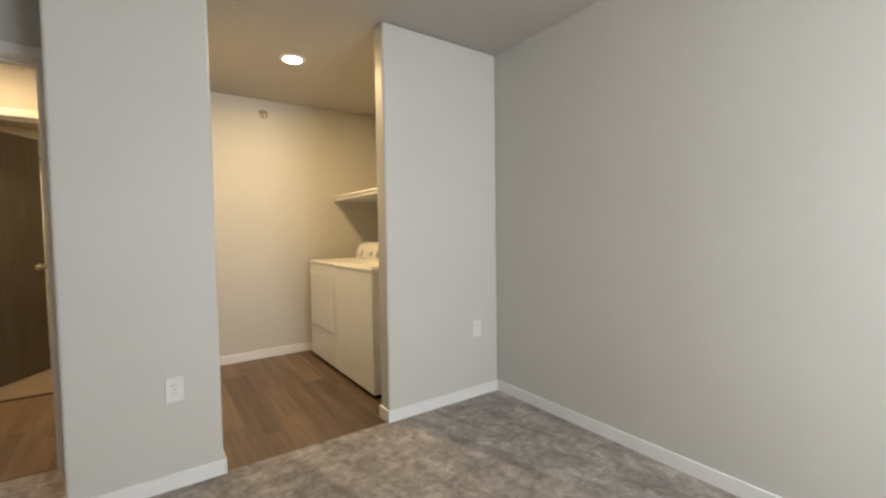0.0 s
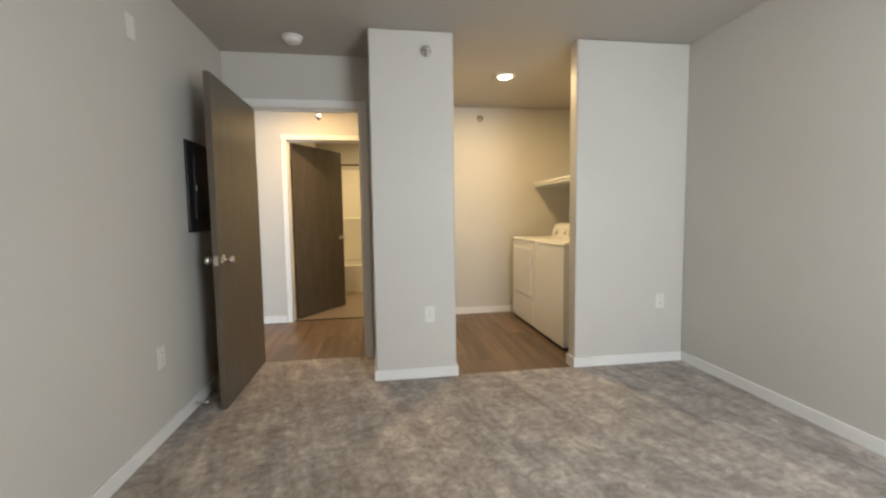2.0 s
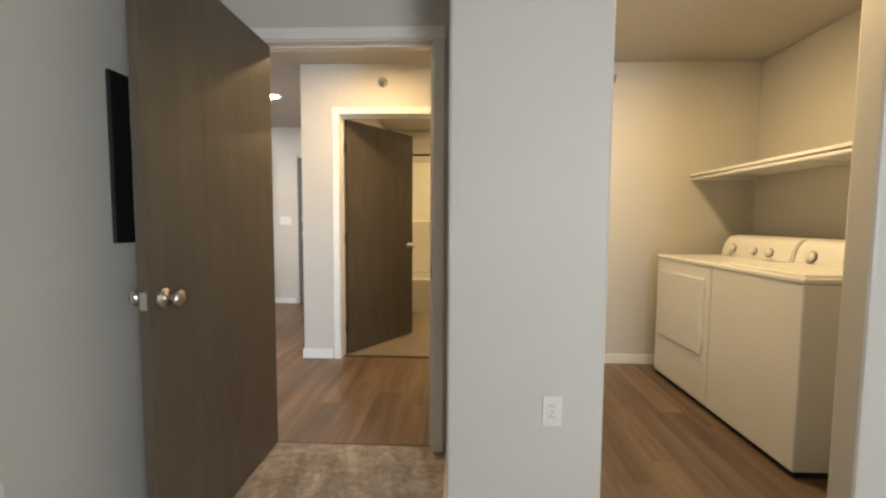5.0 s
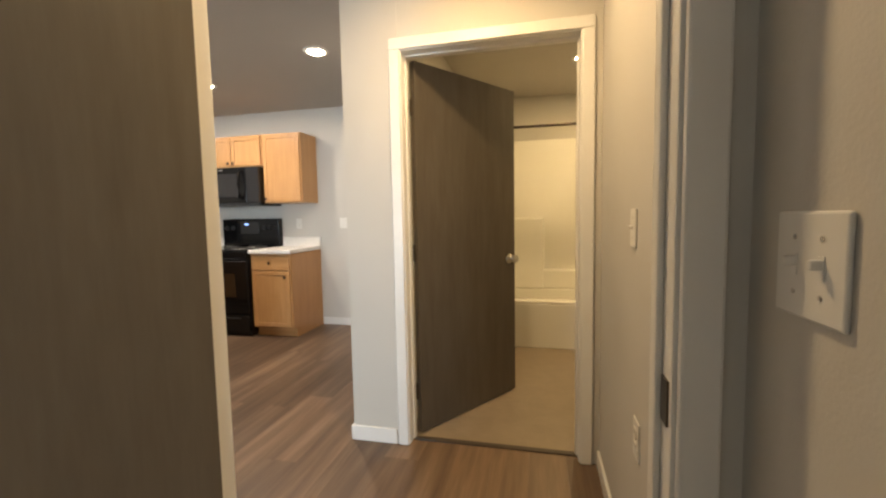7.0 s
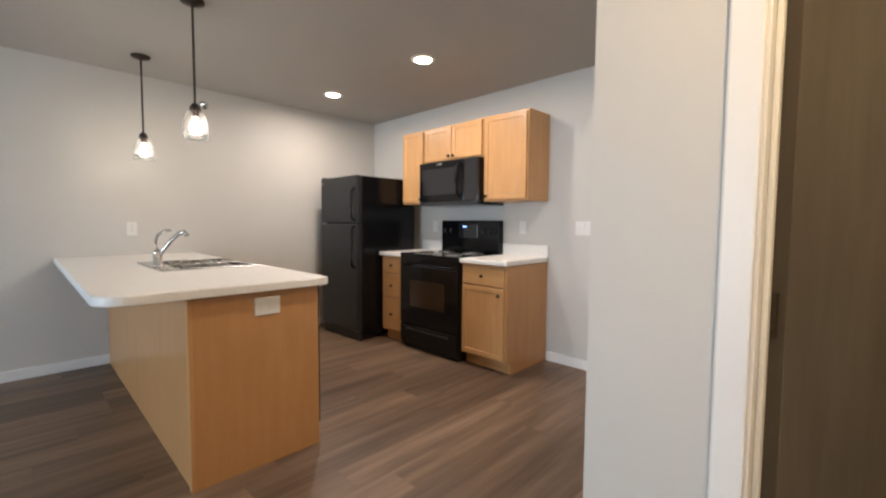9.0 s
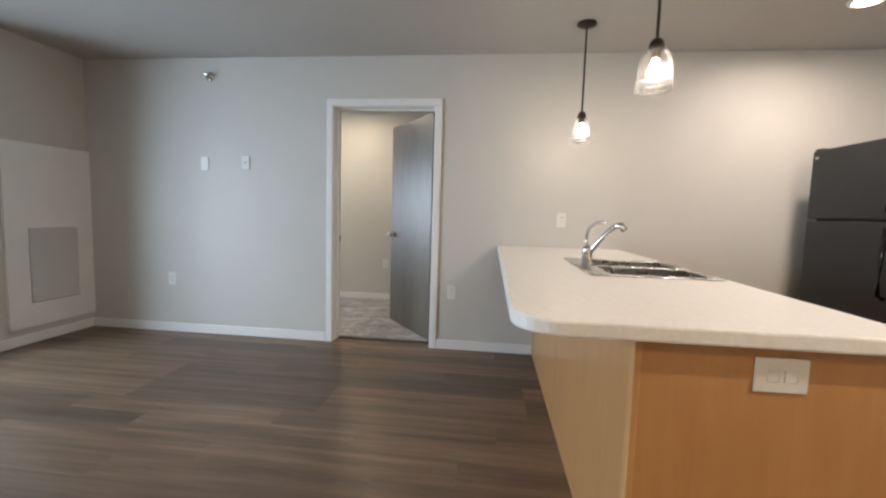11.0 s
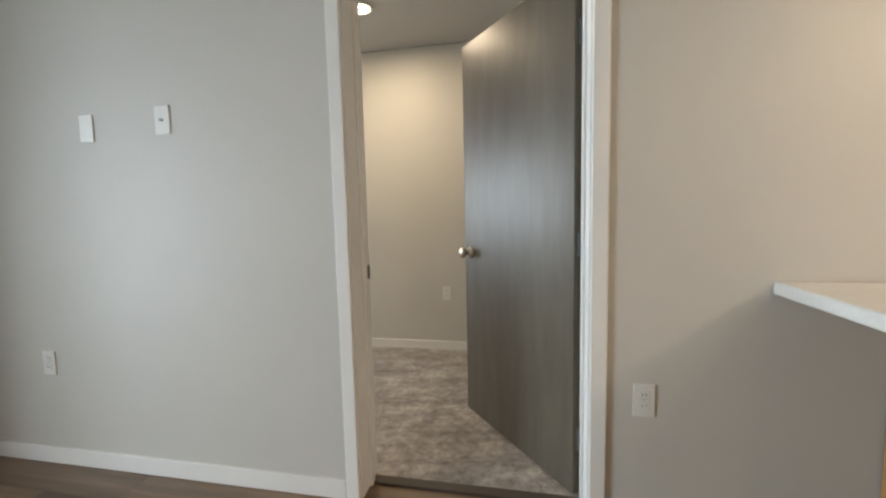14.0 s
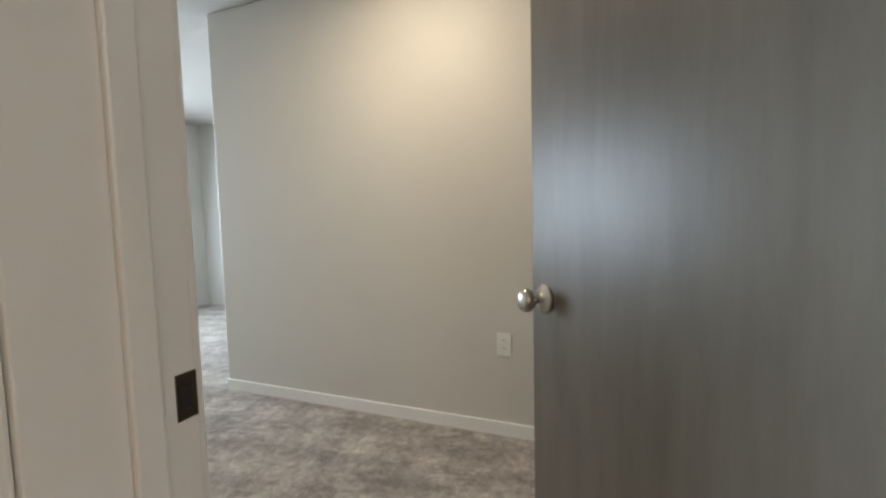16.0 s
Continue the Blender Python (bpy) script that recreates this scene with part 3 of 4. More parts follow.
outlet(0.058, 1.975, 0.476, "-y")
outlet(1.874, 1.975, 0.497, "-y")
outlet(-1.45, 1.383, 0.452, "+x")
outlet(-5.61, 0.18, 0.495, "+x")
outlet(-5.61, 2.766, 0.498, "+x")
outlet(-7.44, 1.72, 0.485, "+x", "white outlet plate on the second bedroom wall")
outlet(-3.326, 6.2, 1.17, "-y", "white outlet plate over the kitchen counter")
outlet(-4.47, 6.2, 1.17, "-y", "white outlet plate over the kitchen counter")
outlet(-5.61, 3.647, 1.139, "+x", "white outlet plate over the peninsula")
outlet(-0.335, 3.13, 0.55, "-x", "white outlet plate low on the hall wall")
switch(-0.335, 2.365, 1.155, "-x", 2, "white double toggle switch plate by the door")
switch(-0.335, 3.21, 1.17, "-x", 1)
switch(-2.73, 6.2, 1.17, "-y", 3, "white triple toggle switch plate by the entry")
jack(-5.61, 0.525, 1.545, "+x", False, "blank white wall plate")
jack(-5.61, 0.912, 1.557, "+x")
jack(-1.45, 1.30, 2.11, "+x", False, "white thermostat-like plate high on the wall")
sprinkler(0.058, 1.975, 2.315, "-y")
sprinkler(0.905, 3.92, 2.32, "-y")
sprinkler(-0.93, 3.907, 2.305, "-y")
sprinkler(-5.61, 0.59, 2.295, "+x")
sprinkler(-5.61, 4.23, 2.302, "+x")
o = thing("smoke_detector", "white round smoke detector on the ceiling", "smoke detector", pose(-0.86, 2.18, H))
part("base", smooth(lathe([(0, 0), (0.07, 0), (0.07, -0.012), (0.066, -0.016), (0, -0.016)])), PLATE, o)
part("cover", smooth(lathe([(0, -0.016), (0.060, -0.016), (0.058, -0.030), (0.045, -0.042), (0, -0.046)])), PLATE, o)

# breaker panel behind the bedroom door
o = thing("breaker_panel", "black metal breaker panel on the bedroom wall", "breaker panel", wall_pose(-1.45, 1.99, 1.385, "+x"))
part("cover", box(-0.20, 0.20, -0.285, 0.285, 0, 0.016, 0.004), PANEL_BLACK, o)
part("panel_door", box(-0.12, 0.12, -0.2, 0.2, 0.015, 0.022, 0.003), PANEL_BLACK, o)
part("latch", box(-0.112, -0.098, -0.02, 0.02, 0.021, 0.027, 0.002), NICKEL, o, "small steel latch")
o = thing("door_stop", "spring door stop on the baseboard", "door stop", pose(-1.437, 1.72, 0.05))
part("spring", tube([(0, 0, 0), (0.06, 0, 0)], 0.006), NICKEL, o)
part("tip", tube([(0.06, 0, 0), (0.074, 0, 0)], 0.008), PLATE, o)
o = thing("door_stop", "spring door stop on the baseboard", "door stop", pose(-4.699, -0.80, 0.05))
part("spring", tube([(0, 0, 0), (0.07, 0, 0)], 0.006), NICKEL, o)
part("tip", tube([(0.07, 0, 0), (0.084, 0, 0)], 0.008), PLATE, o)

# furnace access panel with its return grille
o = thing("access_panel", "white metal furnace panel with louvred return grille", "access panel", wall_pose(-5.265, -0.645, 0.885, "+y"))
part("panel", box(-0.365, 0.365, -0.745, 0.745, 0.001, 0.024, 0.002), TRIM, o)
part("grille_back", box(-0.2, 0.2, -0.55, 0.06, 0.0235, 0.0255), DARK_GAP, o)
lv = bmesh.new()
add_box(lv, -0.2, 0.2, -0.006, 0.006, -0.0015, 0.0015)
slat = part("louvre", lv, TRIM, o, "", pose(0, -0.537, 0.030, -35, 0, 0))
for k in range(1, 40):
    s = new("louvre", slat.data)
    s.parent = o
    s.matrix_basis = pose(0, -0.537 + 0.0151 * k, 0.030, -35, 0, 0)
part("latch", lathe([(0, 0.024), (0.007, 0.024), (0.007, 0.030), (0, 0.031)], pose(0.352, 0.03, 0), 12), DARK_GAP, o, "dark quarter-turn latch")


# ---------------------------------------------------------------- kitchen
def shaker(w, h, t=0.019, rail=0.052, axis=2):
    """A framed cabinet door, lower left corner at the origin, its face towards -y."""
    bm = box(0, w, -t, 0, 0, h, 0.0025)
    faces = [f for f in bm.faces if f.normal.y < -0.99]
    face = max(faces, key=lambda f: f.calc_area())
    bmesh.ops.inset_region(bm, faces=[face], thickness=rail, depth=0)
    bmesh.ops.inset_region(bm, faces=[face], thickness=0.006, depth=-0.006)
    bmesh.ops.inset_region(bm, faces=[face], thickness=0.014, depth=0.002)
    return bm


def slab_front(w, h, t=0.019):
    bm = box(0, w, -t, 0, 0, h, 0.005, 3)
    return bm


def cab_knob(parent, x, z, y=-0.019):
    part("knob", smooth(lathe([(0, 0), (0.006, 0), (0.005, 0.010), (0.013, 0.015), (0.0155, 0.020), (0.012, 0.026), (0, 0.028)], pose(x, y, z, 90, 0, 0), 14)), BRONZE, parent, "dark bronze knob")


def base_cabinet(x0, x1, label, drawers):
    c = thing("base_cabinet", label, "cabinet", pose(x0, 5.61, 0), "kitchen cabinets")
    w = x1 - x0
    bm = box(0, w, 0.0, 0.588, 0.10, 0.872, 0.001)
    part("body", bm, MAPLE, c)
    part("toe_kick", box(0.002, w - 0.002, 0.06, 0.58, 0.0, 0.10), MAPLE_X, c)
    z = 0.862
    for k, h in enumerate(drawers):
        z -= h
        d = part("drawer", slab_front(w - 0.03, h - 0.012), MAPLE_X, c, "", pose(0.015, -0.001, z))
        cab_knob(d, (w - 0.03) / 2, (h - 0.012) / 2)
    if z > 0.3:
        d = part("door", shaker(w - 0.03, z - 0.125), MAPLE, c, "", pose(0.015, -0.001, 0.115))
        cab_knob(d, w - 0.075, z - 0.185)
    return c


c = base_cabinet(-3.537, -3.073, "honey maple base cabinet with drawer and door", [0.16])
bm = box(0.464, 0.470, -0.001, 0.588, 0.10, 0.872, 0.001)
add_box(bm, 0.464, 0.470, 0.06, 0.588, 0.0, 0.10)
part("end_panel", bm, MAPLE_END, c)
base_cabinet(-4.645, -4.303, "honey maple three-drawer base cabinet", [0.16, 0.25, 0.33])


def counter_run(x0, x1, label, side=False):
    c = thing("worktop", label, "worktop", pose(x0, 5.565, 0.873))
    w = x1 - x0
    part("slab", box(0, w, 0, 0.634, 0, 0.04, 0.008, 3), COUNTER, c)
    part("backsplash", box(0, w, 0.612, 0.634, 0.040, 0.145, 0.006, 3), COUNTER, c)


counter_run(-3.537, -3.056, "cream laminate worktop at the range's open end")
counter_run(-4.655, -4.303, "cream laminate worktop beside the refrigerator")


def wall_cabinet(x0, x1, z0, z1, doors, label, knob_right):
    c = thing("wall_cabinet", label, "cabinet", pose(x0, 5.885, z0), "kitchen cabinets")
    w, h = x1 - x0, z1 - z0
    part("body", box(0, w, 0, 0.314, 0, h, 0.0015), MAPLE, c)
    dw = (w - 0.02) / doors
    for k in range(doors):
        d = part("door", shaker(dw - 0.008, h - 0.03), MAPLE, c, "", pose(0.014 + dw * k, -0.001, 0.015))
        right = knob_right if doors == 1 else k == 0
        cab_knob(d, dw - 0.035 if right else 0.027, 0.03 if doors == 1 else 0.028)


wall_cabinet(-3.537, -3.073, 1.40, 2.14, 1, "honey maple single-door wall cabinet beside the microwave", False)
wall_cabinet(-4.303, -3.541, 1.80, 2.14, 2, "honey maple double-door cabinet over the microwave", True)
wall_cabinet(-4.645, -4.307, 1.40, 2.14, 1, "honey maple narrow wall cabinet", True)

# microwave
m = thing("microwave", "black over-the-range microwave with vertical handle", "microwave", pose(-4.30, 5.80, 1.375))
part("body", box(0, 0.757, 0.03, 0.398, 0, 0.42, 0.006), BLACK, m)
part("door", box(0.003, 0.60, 0, 0.03, 0.035, 0.415, 0.006), BLACK, m)
part("door_window", box(0.05, 0.50, -0.003, 0.002, 0.10, 0.35, 0.002), BLACK_GLASS, m, "dark mirrored viewing window")
part("control_panel", box(0.604, 0.754, 0, 0.03, 0.035, 0.415, 0.004), BLACK_GLASS, m)
part("handle", smooth(tube([(0.555, 0.0, 0.08), (0.55, -0.04, 0.10), (0.548, -0.052, 0.225), (0.55, -0.04, 0.35), (0.555, 0.0, 0.37)], 0.016, 12)), BLACK, m)
part("vent_grille", box(0.003, 0.754, 0.002, 0.03, 0.002, 0.032, 0.003), BLACK_TEX, m)
part("badge", box(0.24, 0.32, -0.002, 0.001, 0.385, 0.397), NICKEL, m)

# range
r = thing("range", "black electric coil range with backguard and oven window", "range", pose(-4.301, 5.548, 0))
part("body", box(0.001, 0.759, 0.03, 0.64, 0.02, 0.90, 0.004), BLACK, r)
part("cooktop", box(0, 0.76, 0.005, 0.645, 0.895, 0.918, 0.008, 3), BLACK, r)
part("oven_door", box(0.006, 0.754, 0, 0.035, 0.245, 0.80, 0.01, 3), BLACK, r)
part("oven_window", box(0.15, 0.61, -0.003, 0.002, 0.42, 0.67, 0.002), DOOR_GLASS, r, "brown-tinted oven window")
part("oven_handle", smooth(tube([(0.06, 0.0, 0.815), (0.065, -0.035, 0.82), (0.38, -0.045, 0.82), (0.695, -0.035, 0.82), (0.70, 0.0, 0.815)], 0.013, 12)), BLACK, r)
part("front_panel", box(0.004, 0.756, 0.004, 0.035, 0.80, 0.895, 0.006), BLACK, r)
part("storage_drawer", box(0.006, 0.754, 0, 0.035, 0.06, 0.237, 0.012, 3), BLACK, r)
part("drawer_pull", box(0.10, 0.66, -0.010, 0.004, 0.19, 0.205, 0.005), BLACK_TEX, r)
part("plinth", box(0.02, 0.74, 0.05, 0.6, 0.0, 0.06), BLACK_TEX, r)
bg = part("backguard", box(0.0, 0.76, 0.575, 0.65, 0.918, 1.235, 0.012, 3), BLACK, r)
part("control_glass", box(0.25, 0.50, 0.570, 0.577, 1.06, 1.20, 0.003), BLACK_GLASS, bg)
part("clock", box(0.31, 0.36, 0.568, 0.571, 1.165, 1.180), BLUE_DIGIT, bg, "blue lit clock digits")
for u in (0.07, 0.15, 0.57, 0.64, 0.71):
    part("control_knob", smooth(lathe([(0, 0), (0.024, 0), (0.021, 0.022), (0.016, 0.026), (0, 0.027)], pose(u, 0.575, 1.13, 90, 0, 0), 16)), BLACK_TEX, bg)
for u, v, q in ((0.20, 0.17, 0.10), (0.56, 0.17, 0.08), (0.20, 0.43, 0.08), (0.56, 0.43, 0.10)):
    part("drip_pan", smooth(lathe([(0, 0.919), (q - 0.02, 0.919), (q, 0.923), (q + 0.008, 0.922), (q + 0.008, 0.918)], pose(u, v, 0), 24)), STEEL, r, "steel drip pan")
    pts = [(u + (0.012 + (q - 0.03) * k / 60) * math.cos(k * 0.42), v + (0.012 + (q - 0.03) * k / 60) * math.sin(k * 0.42), 0.928) for k in range(61)]
    part("coil", tube(pts, 0.0045, 6), BLACK_TEX, r)

# refrigerator
f = thing("refrigerator", "black top-freezer refrigerator against the kitchen wall", "refrigerator", pose(-5.385, 5.32, 0))
part("body", box(0.002, 0.698, 0.065, 0.76, 0.03, 1.675, 0.006), BLACK, f)
part("freezer_door", box(0, 0.70, 0, 0.062, 1.205, 1.68, 0.012, 3), BLACK_TEX, f)
part("fridge_door", box(0, 0.70, 0, 0.062, 0.10, 1.193, 0.012, 3), BLACK_TEX, f)
part("kick_grille", box(0.01, 0.69, 0.03, 0.07, 0.0, 0.09, 0.004), BLACK_TEX, f)
for z0, z1 in ((1.23, 1.55), (0.75, 1.17)):
    part("handle", smooth(tube([(0.655, 0, z0), (0.655, -0.035, z0 + 0.02), (0.655, -0.04, (z0 + z1) / 2), (0.655, -0.035, z1 - 0.02), (0.655, 0, z1)], 0.013, 10)), BLACK, f)
part("top_hinge", box(0.01, 0.07, 0.01, 0.09, 1.676, 1.692, 0.003), BLACK_TEX, f)
part("badge", box(0.03, 0.06, -0.002, 0.001, 1.62, 1.635), NICKEL, f)

# peninsula
p = thing("peninsula_cabinet", "honey maple peninsula cabinet with plain back panels", "cabinet", pose(-5.607, 3.46, 0))
part("end_panel", box(2.388, 2.407, -0.002, 0.612, 0.0, 0.872, 0.0015), MAPLE_END, p)
part("corner_strip", box(2.372, 2.409, -0.006, 0.012, 0.0, 0.872, 0.002), MAPLE, p)
for u0, u1 in ((0.003, 1.19), (1.194, 2.372)):
    part("back_panel", box(u0, u1, 0.0, 0.012, 0.0, 0.872, 0.001), MAPLE_END, p)
part("body", box(0.003, 1.76, 0.012, 0.59, 0.1, 0.70, 0.001), MAPLE, p)
part("toe_kick", box(0.003, 1.76, 0.08, 0.53, 0.0, 0.1), MAPLE_X, p)
for k in range(3):
    d = part("door", shaker(0.57, 0.57), MAPLE, p, "", pose(0.60 + 0.582 * k, 0.591, 0.115, 0, 0, 180))
    cab_knob(d, 0.05, 0.53)
o = thing("dishwasher", "black dishwasher at the end of the peninsula", "dishwasher", pose(-3.835, 3.50, 0))
part("body", box(0.0, 0.598, 0, 0.56, 0.0, 0.868, 0.003), BLACK, o)
part("door", box(0.002, 0.60, 0.56, 0.60, 0.10, 0.865, 0.006), BLACK, o)
part("handle", box(0.12, 0.48, 0.60, 0.62, 0.78, 0.80, 0.005), BLACK, o)
o = thing("outlet", "white horizontal outlet plate on the peninsula end", "outlet", wall_pose(-3.198, 3.80, 0.795, "+x") @ pose(0, 0, 0, 0, 0, 90))
part("cover_plate", box(-0.044, 0.044, -0.062, 0.062, 0, 0.006, 0.003), PLATE, o)
for s in (-1, 1):
    part("receptacle", box(-0.017, 0.017, s * 0.020 - 0.014, s * 0.020 + 0.014, 0.005, 0.008, 0.003), PLATE, o)


def peninsula_top():
    """Slab with a rounded free corner and a cut-out for the sink."""
    z0, z1 = 0.873, 0.915
    out = [(-5.608, 4.115), (-5.608, 3.14)]
    r = 0.13
    cx, cy = -3.14 - r, 3.14 + r
    out += [(cx + r * math.cos(a), cy + r * math.sin(a)) for a in [radians(-90 + 90 * k / 10) for k in range(11)]]
    out += [(-3.14, 4.085), (-3.17, 4.115)]
    hole = [(-4.645, 3.555), (-4.005, 3.555), (-4.005, 4.055), (-4.645, 4.055)]
    bm = bmesh.new()
    a = [bm.verts.new((x, y, z1)) for x, y in out]
    b = [bm.verts.new((x, y, z1)) for x, y in hole]
    edges = [bm.edges.new((v[k], v[(k + 1) % len(v)])) for v in (a, b) for k in range(len(v))]
    bmesh.ops.triangle_fill(bm, edges=edges, use_beauty=True)
    ext = bmesh.ops.extrude_face_region(bm, geom=bm.faces[:])
    bmesh.ops.translate(bm, verts=[g for g in ext["geom"] if isinstance(g, bmesh.types.BMVert)], vec=(0, 0, z0 - z1))
    bmesh.ops.recalc_face_normals(bm, faces=bm.faces[:])
    rim = [e for e in bm.edges if len(e.link_faces) == 2 and e.calc_face_angle() > 1.0 and abs(e.verts[0].co.z - e.verts[1].co.z) < 1e-5]
    bmesh.ops.bevel(bm, geom=rim, offset=0.007, segments=2, affect="EDGES", profile=0.5)
    return bm


w = thing("worktop", "cream laminate peninsula worktop with rounded corner", "worktop")
part("slab", peninsula_top(), COUNTER, w)

s = thing("sink", "stainless steel double-bowl drop-in sink", "sink", pose(-4.325, 3.805, 0.916))
bm = bmesh.new()
for x0, x1, y0, y1 in ((-0.345, 0.345, -0.285, -0.185), (-0.345, 0.345, 0.235, 0.275), (-0.345, -0.305, -0.185, 0.235), (0.305, 0.345, -0.185, 0.235), (-0.02, 0.02, -0.185, 0.235)):
    add_box(bm, x0, x1, y0, y1, 0.0, 0.007, 0.003)
part("rim", bm, STEEL, s)
for x0, x1 in ((-0.305, -0.02), (0.02, 0.305)):
    bm = bmesh.new()
    for q in ((x0 - 0.002, x0 + 0.003, -0.187, 0.237, -0.17, 0.002), (x1 - 0.003, x1 + 0.002, -0.187, 0.237, -0.17, 0.002), (x0, x1, -0.188, -0.183, -0.17, 0.002), (x0, x1, 0.233, 0.238, -0.17, 0.002), (x0, x1, -0.187, 0.237, -0.175, -0.169)):
        add_box(bm, *q)
    bowl = part("bowl", bm, STEEL, s)
    part("drain", lathe([(0, -0.168), (0.04, -0.168), (0.043, -0.165), (0.03, -0.1665), (0, -0.167)], pose((x0 + x1) / 2, 0.02, 0), 20), CHROME, bowl)
fa = thing("faucet", "chrome single-lever kitchen faucet on the sink", "faucet", pose(-4.30, 3.57, 0.922))
part("base_plate", smooth(lathe([(0, 0), (0.034, 0), (0.034, 0.006), (0.027, 0.012), (0.024, 0.085), (0.021, 0.10), (0, 0.104)])), CHROME, fa)
part("spout", smooth(tube([(0.0, 0.0, 0.05), (0.02, 0.03, 0.10), (0.05, 0.07, 0.165), (0.075, 0.105, 0.205), (0.092, 0.128, 0.212), (0.100, 0.14, 0.196)], 0.0125, 12)), CHROME, fa)
part("spray_head", smooth(tube([(0.072, 0.100, 0.203), (0.094, 0.130, 0.214), (0.104, 0.144, 0.188)], 0.0155, 12)), CHROME, fa)
part("lever", smooth(tube([(0, 0, 0.10), (-0.006, -0.006, 0.15), (0.0, 0.004, 0.195), (0.03, 0.04, 0.222), (0.05, 0.065, 0.225)], 0.008, 10)), CHROME, fa)


# ---------------------------------------------------------------- laundry
def machine(name, y0, y1, label, door):
    o = thing(name, label, name, pose(1.25, y1, 0, 0, 0, -90))
    w = y1 - y0
    part("cabinet", box(0, w, 0.0, 0.66, 0.03, 0.905, 0.008, 3), ENAMEL, o)
    part("top", box(-0.002, w + 0.002, -0.006, 0.665, 0.905, 0.935, 0.011, 3), ENAMEL, o)
    part("base", box(0.01, w - 0.01, 0.02, 0.64, 0.0, 0.03), DARK_GAP, o)
    bm = bmesh.new()
    prof = [(0.47, 0.934), (0.495, 1.03), (0.53, 1.075), (0.585, 1.09), (0.655, 1.085), (0.66, 0.934)]
    rings = [[bm.verts.new((x, y, z)) for y, z in prof] for x in (0.004, w - 0.004)]
    for k in range(len(prof)):
        bm.faces.new((rings[0][k], rings[0][(k + 1) % len(prof)], rings[1][(k + 1) % len(prof)], rings[1][k]))
    bm.faces.new(rings[0])
    bm.faces.new(rings[1][::-1])
    bmesh.ops.recalc_face_normals(bm, faces=bm.faces[:])
    bmesh.ops.bevel(bm, geom=bm.edges[:], offset=0.008, segments=2, affect="EDGES")
    con = part("console", bm, ENAMEL, o)
    tilt = pose(0, 0.479, 0.985, 75, 0, 0)
    for u, q in ((0.13, 0.032), (0.36, 0.020), (0.5, 0.026)):
        part("dial", smooth(lathe([(0, 0), (q, 0), (q * 0.92, 0.016), (q * 0.3, 0.02), (0, 0.02)], Matrix.Translation((u, 0, 0)) @ tilt, 20)), PLATE, con)
        part("dial_ring", lathe([(q + 0.002, 0), (q + 0.006, 0), (q + 0.006, 0.002), (q + 0.002, 0.002)], Matrix.Translation((u, 0, 0)) @ tilt, 24), HINGE_STEEL, con)
    if door:
        dd = part("door", box(0.07, w - 0.06, -0.016, 0.002, 0.33, 0.83, 0.014, 3), ENAMEL, o)
        part("handle_cup", box(0.085, 0.105, -0.022, -0.014, 0.53, 0.64, 0.004), PLATE, dd)
        for z in (0.42, 0.74):
            part("hinge", box(w - 0.062, w - 0.045, -0.014, 0.001, z - 0.04, z + 0.04, 0.003), PLATE, dd)
        part("lower_panel", box(0.012, w - 0.012, -0.004, 0.002, 0.05, 0.31, 0.003), ENAMEL, o)
    else:
        part("lid", box(0.04, w - 0.04, 0.03, 0.45, 0.934, 0.946, 0.008, 3), ENAMEL, o)
    return o


machine("dryer", 3.055, 3.74, "white front-door clothes dryer with rear dial console", True)
machine("washer", 2.36, 3.045, "white top-loading clothes washer beside the dryer", False)
o = thing("laundry_shelf", "white painted shelf over the washer and dryer", "shelf", pose(1.56, 2.10, 1.55))
part("board", box(0, 0.513, 0.0, 1.818, 0, 0.019, 0.002), TRIM, o)
part("front_rod", tube([(0.02, 0.0, -0.02), (0.02, 1.818, -0.02)], 0.012, 10), TRIM, o)
for y in (0.02, 0.9, 1.80):
    bm = bmesh.new()
    add_box(bm, 0.03, 0.51, y - 0.004, y + 0.004, -0.03, -0.001)
    add_box(bm, 0.505, 0.512, y - 0.012, y + 0.012, -0.06, -0.001)
    part("bracket", bm, TRIM, o)

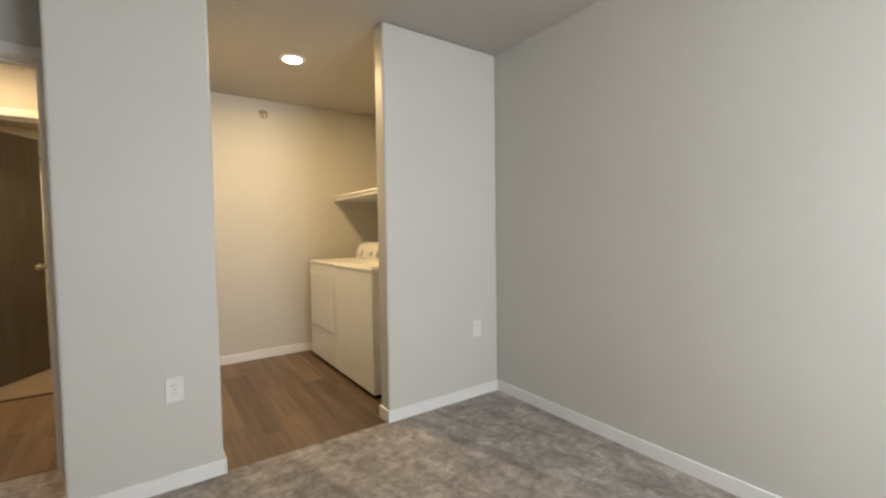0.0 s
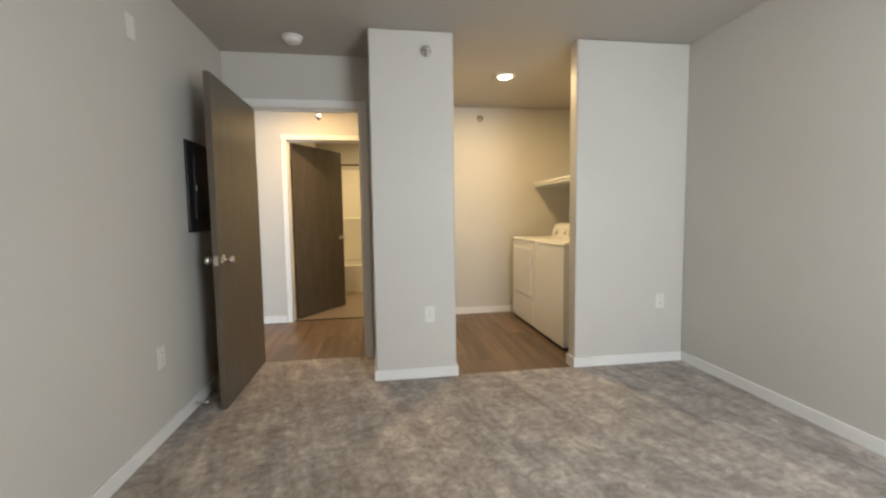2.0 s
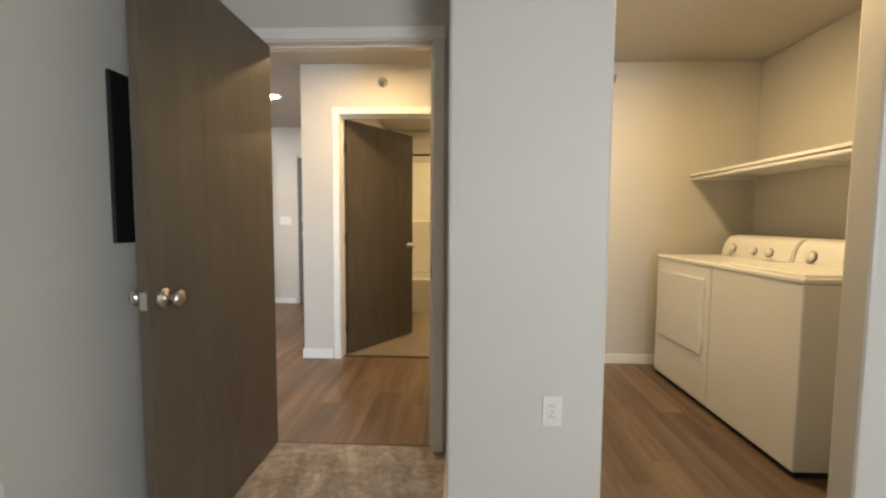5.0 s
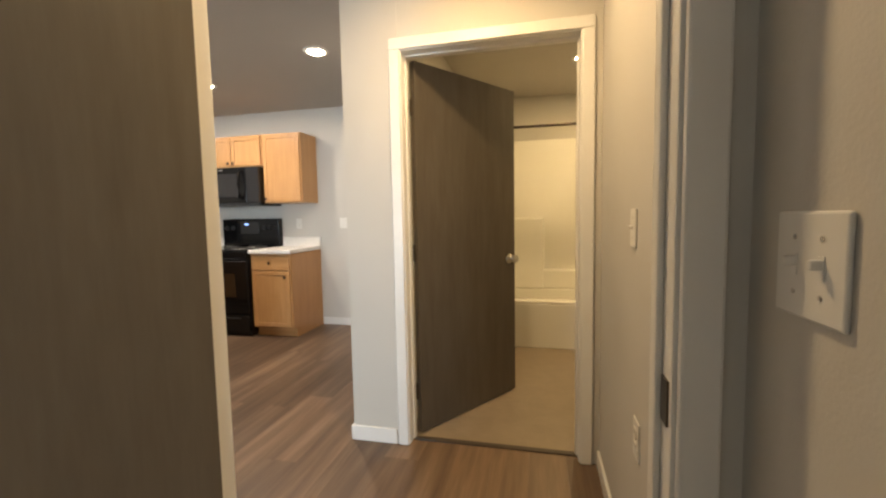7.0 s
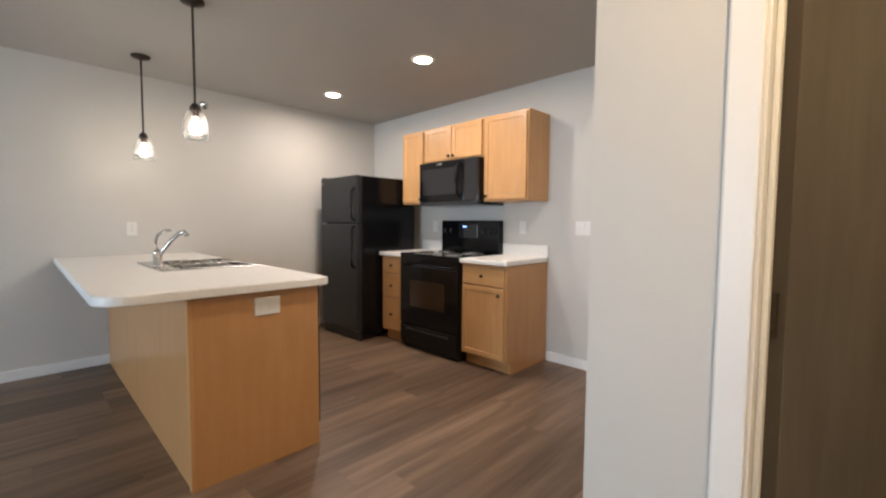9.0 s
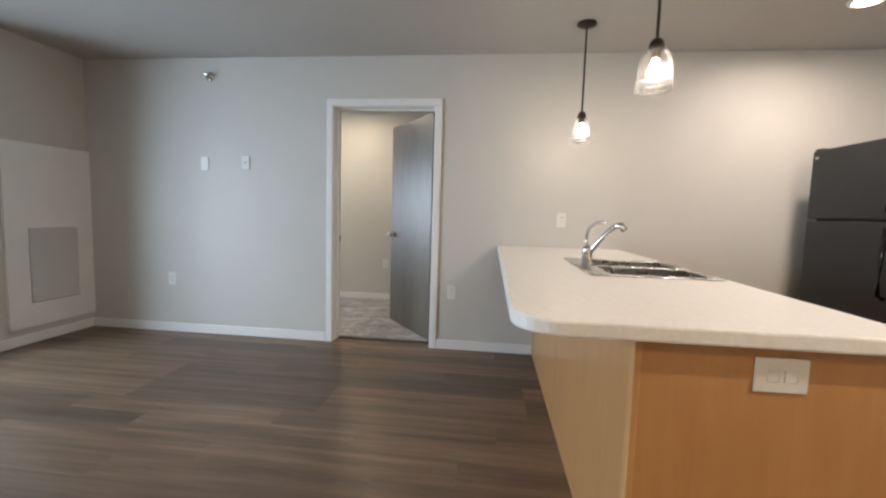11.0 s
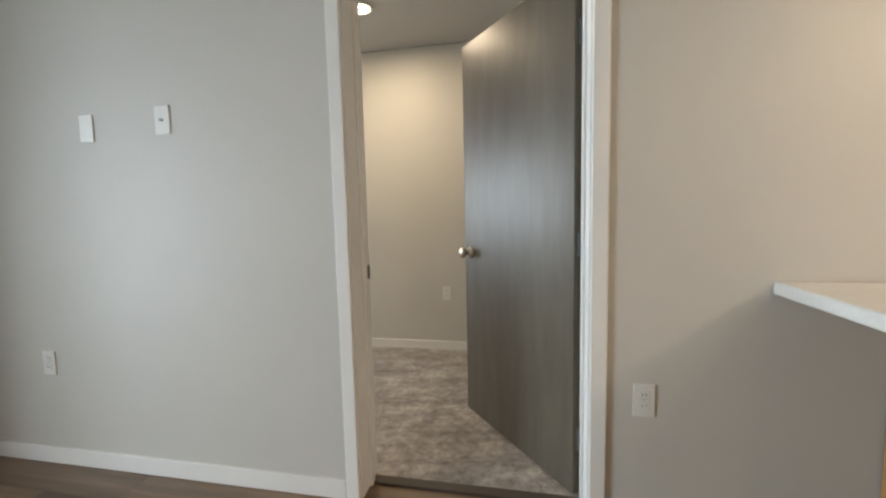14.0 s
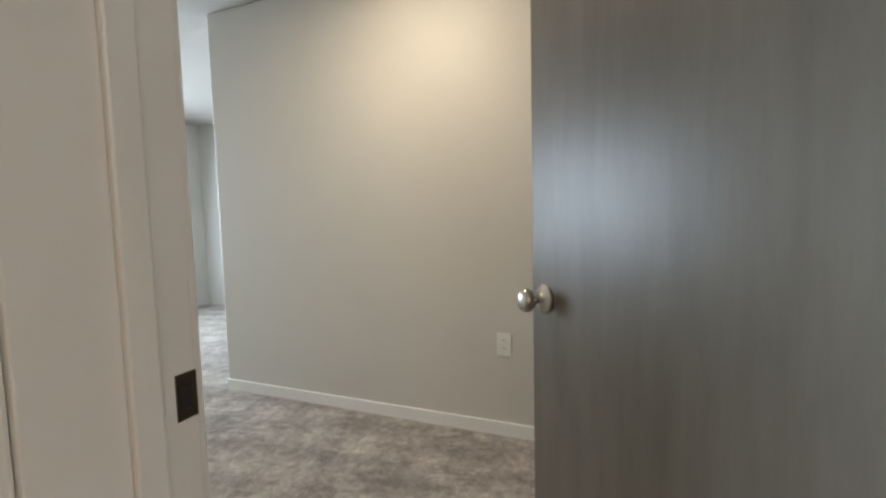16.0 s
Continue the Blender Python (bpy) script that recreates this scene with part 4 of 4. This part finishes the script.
# ---------------------------------------------------------------- bathroom
t = thing("bathtub", "white acrylic bathtub with one-piece shower surround", "bathtub", pose(-1.333, 5.68, 0))
L = 1.52
part("apron", box(0.0, L, 0, 0.035, 0.003, 0.41, 0.01, 3), ACRYLIC, t)
bm = bmesh.new()
for q in ((0.0, L, 0.0, 0.10, 0.405, 0.44), (0.0, L, 0.68, 0.765, 0.405, 0.44), (0.0, 0.09, 0.10, 0.68, 0.405, 0.44), (L - 0.09, L, 0.10, 0.68, 0.405, 0.44)):
    add_box(bm, *q, 0.014, 3)
part("rim", bm, ACRYLIC, t)
bm = bmesh.new()
for q in ((0.08, L - 0.08, 0.09, 0.69, 0.06, 0.09), (0.07, 0.10, 0.09, 0.69, 0.06, 0.42), (L - 0.10, L - 0.07, 0.09, 0.69, 0.06, 0.42), (0.08, L - 0.08, 0.08, 0.105, 0.06, 0.42), (0.08, L - 0.08, 0.675, 0.70, 0.06, 0.42)):
    add_box(bm, *q)
part("basin", bm, ACRYLIC, t)
sur = part("surround_back", box(0.0, L, 0.735, 0.766, 0.44, 2.0, 0.006, 3), ACRYLIC, t)
for u0, u1, z1 in ((0.02, 0.77, 1.19), (1.17, 1.50, 1.19), (0.74, 1.20, 0.645)):
    part("moulded_shelf", box(u0, u1, 0.67 if z1 > 1 else 0.675, 0.737, 0.43, z1, 0.025, 5), ACRYLIC, sur)
for u0, u1 in ((0.0, 0.03), (L - 0.03, L)):
    part("surround_side", box(u0, u1, 0.02, 0.74, 0.44, 2.0, 0.006, 3), ACRYLIC, t)
o = thing("shower_rod", "dark bronze shower curtain rod", "curtain rod", pose(-1.335, 5.70, 2.00))
part("rod", tube([(0.002, 0, 0), (1.523, 0, 0)], 0.0125, 12), BRONZE, o)
for u in (0.0, 1.505):
    part("flange", lathe([(0, 0), (0.03, 0), (0.026, 0.02), (0, 0.02)], pose(u, 0, 0, 0, 90, 0), 16), BRONZE, o)

# ---------------------------------------------------------------- floor planks
PW, PL, GAP = 0.181, 1.22, 0.0005
plank_meshes = {}


def plank_mesh(w, l):
    key = (round(w, 3), round(l, 3))
    if key not in plank_meshes:
        bm = box(0, w - GAP, 0, l - GAP, -0.006, 0.0)
        me = bpy.data.meshes.new("plank")
        bm.to_mesh(me)
        bm.free()
        me.materials.append(PLANK)
        plank_meshes[key] = me
    return plank_meshes[key]


rng = random.Random(5)
for x0, x1, y0, y1 in ((-5.61, -1.57, -1.55, 6.2), (-1.57, -0.335, 2.55, 3.955), (0.25, 2.075, 1.985, 3.92), (-5.735, -5.61, 1.718, 2.582)):
    x = x0
    while x < x1 - 0.01:
        w = min(PW, x1 - x)
        y = y0
        first = PL * rng.choice((0.25, 0.4, 0.55, 0.7, 0.85, 1.0))
        while y < y1 - 0.01:
            l = min(first if y == y0 else PL, y1 - y)
            ob = new("plank", plank_mesh(w, l))
            ob.parent = floor
            ob.location = (x, y, 0)
            y += l
        x += w
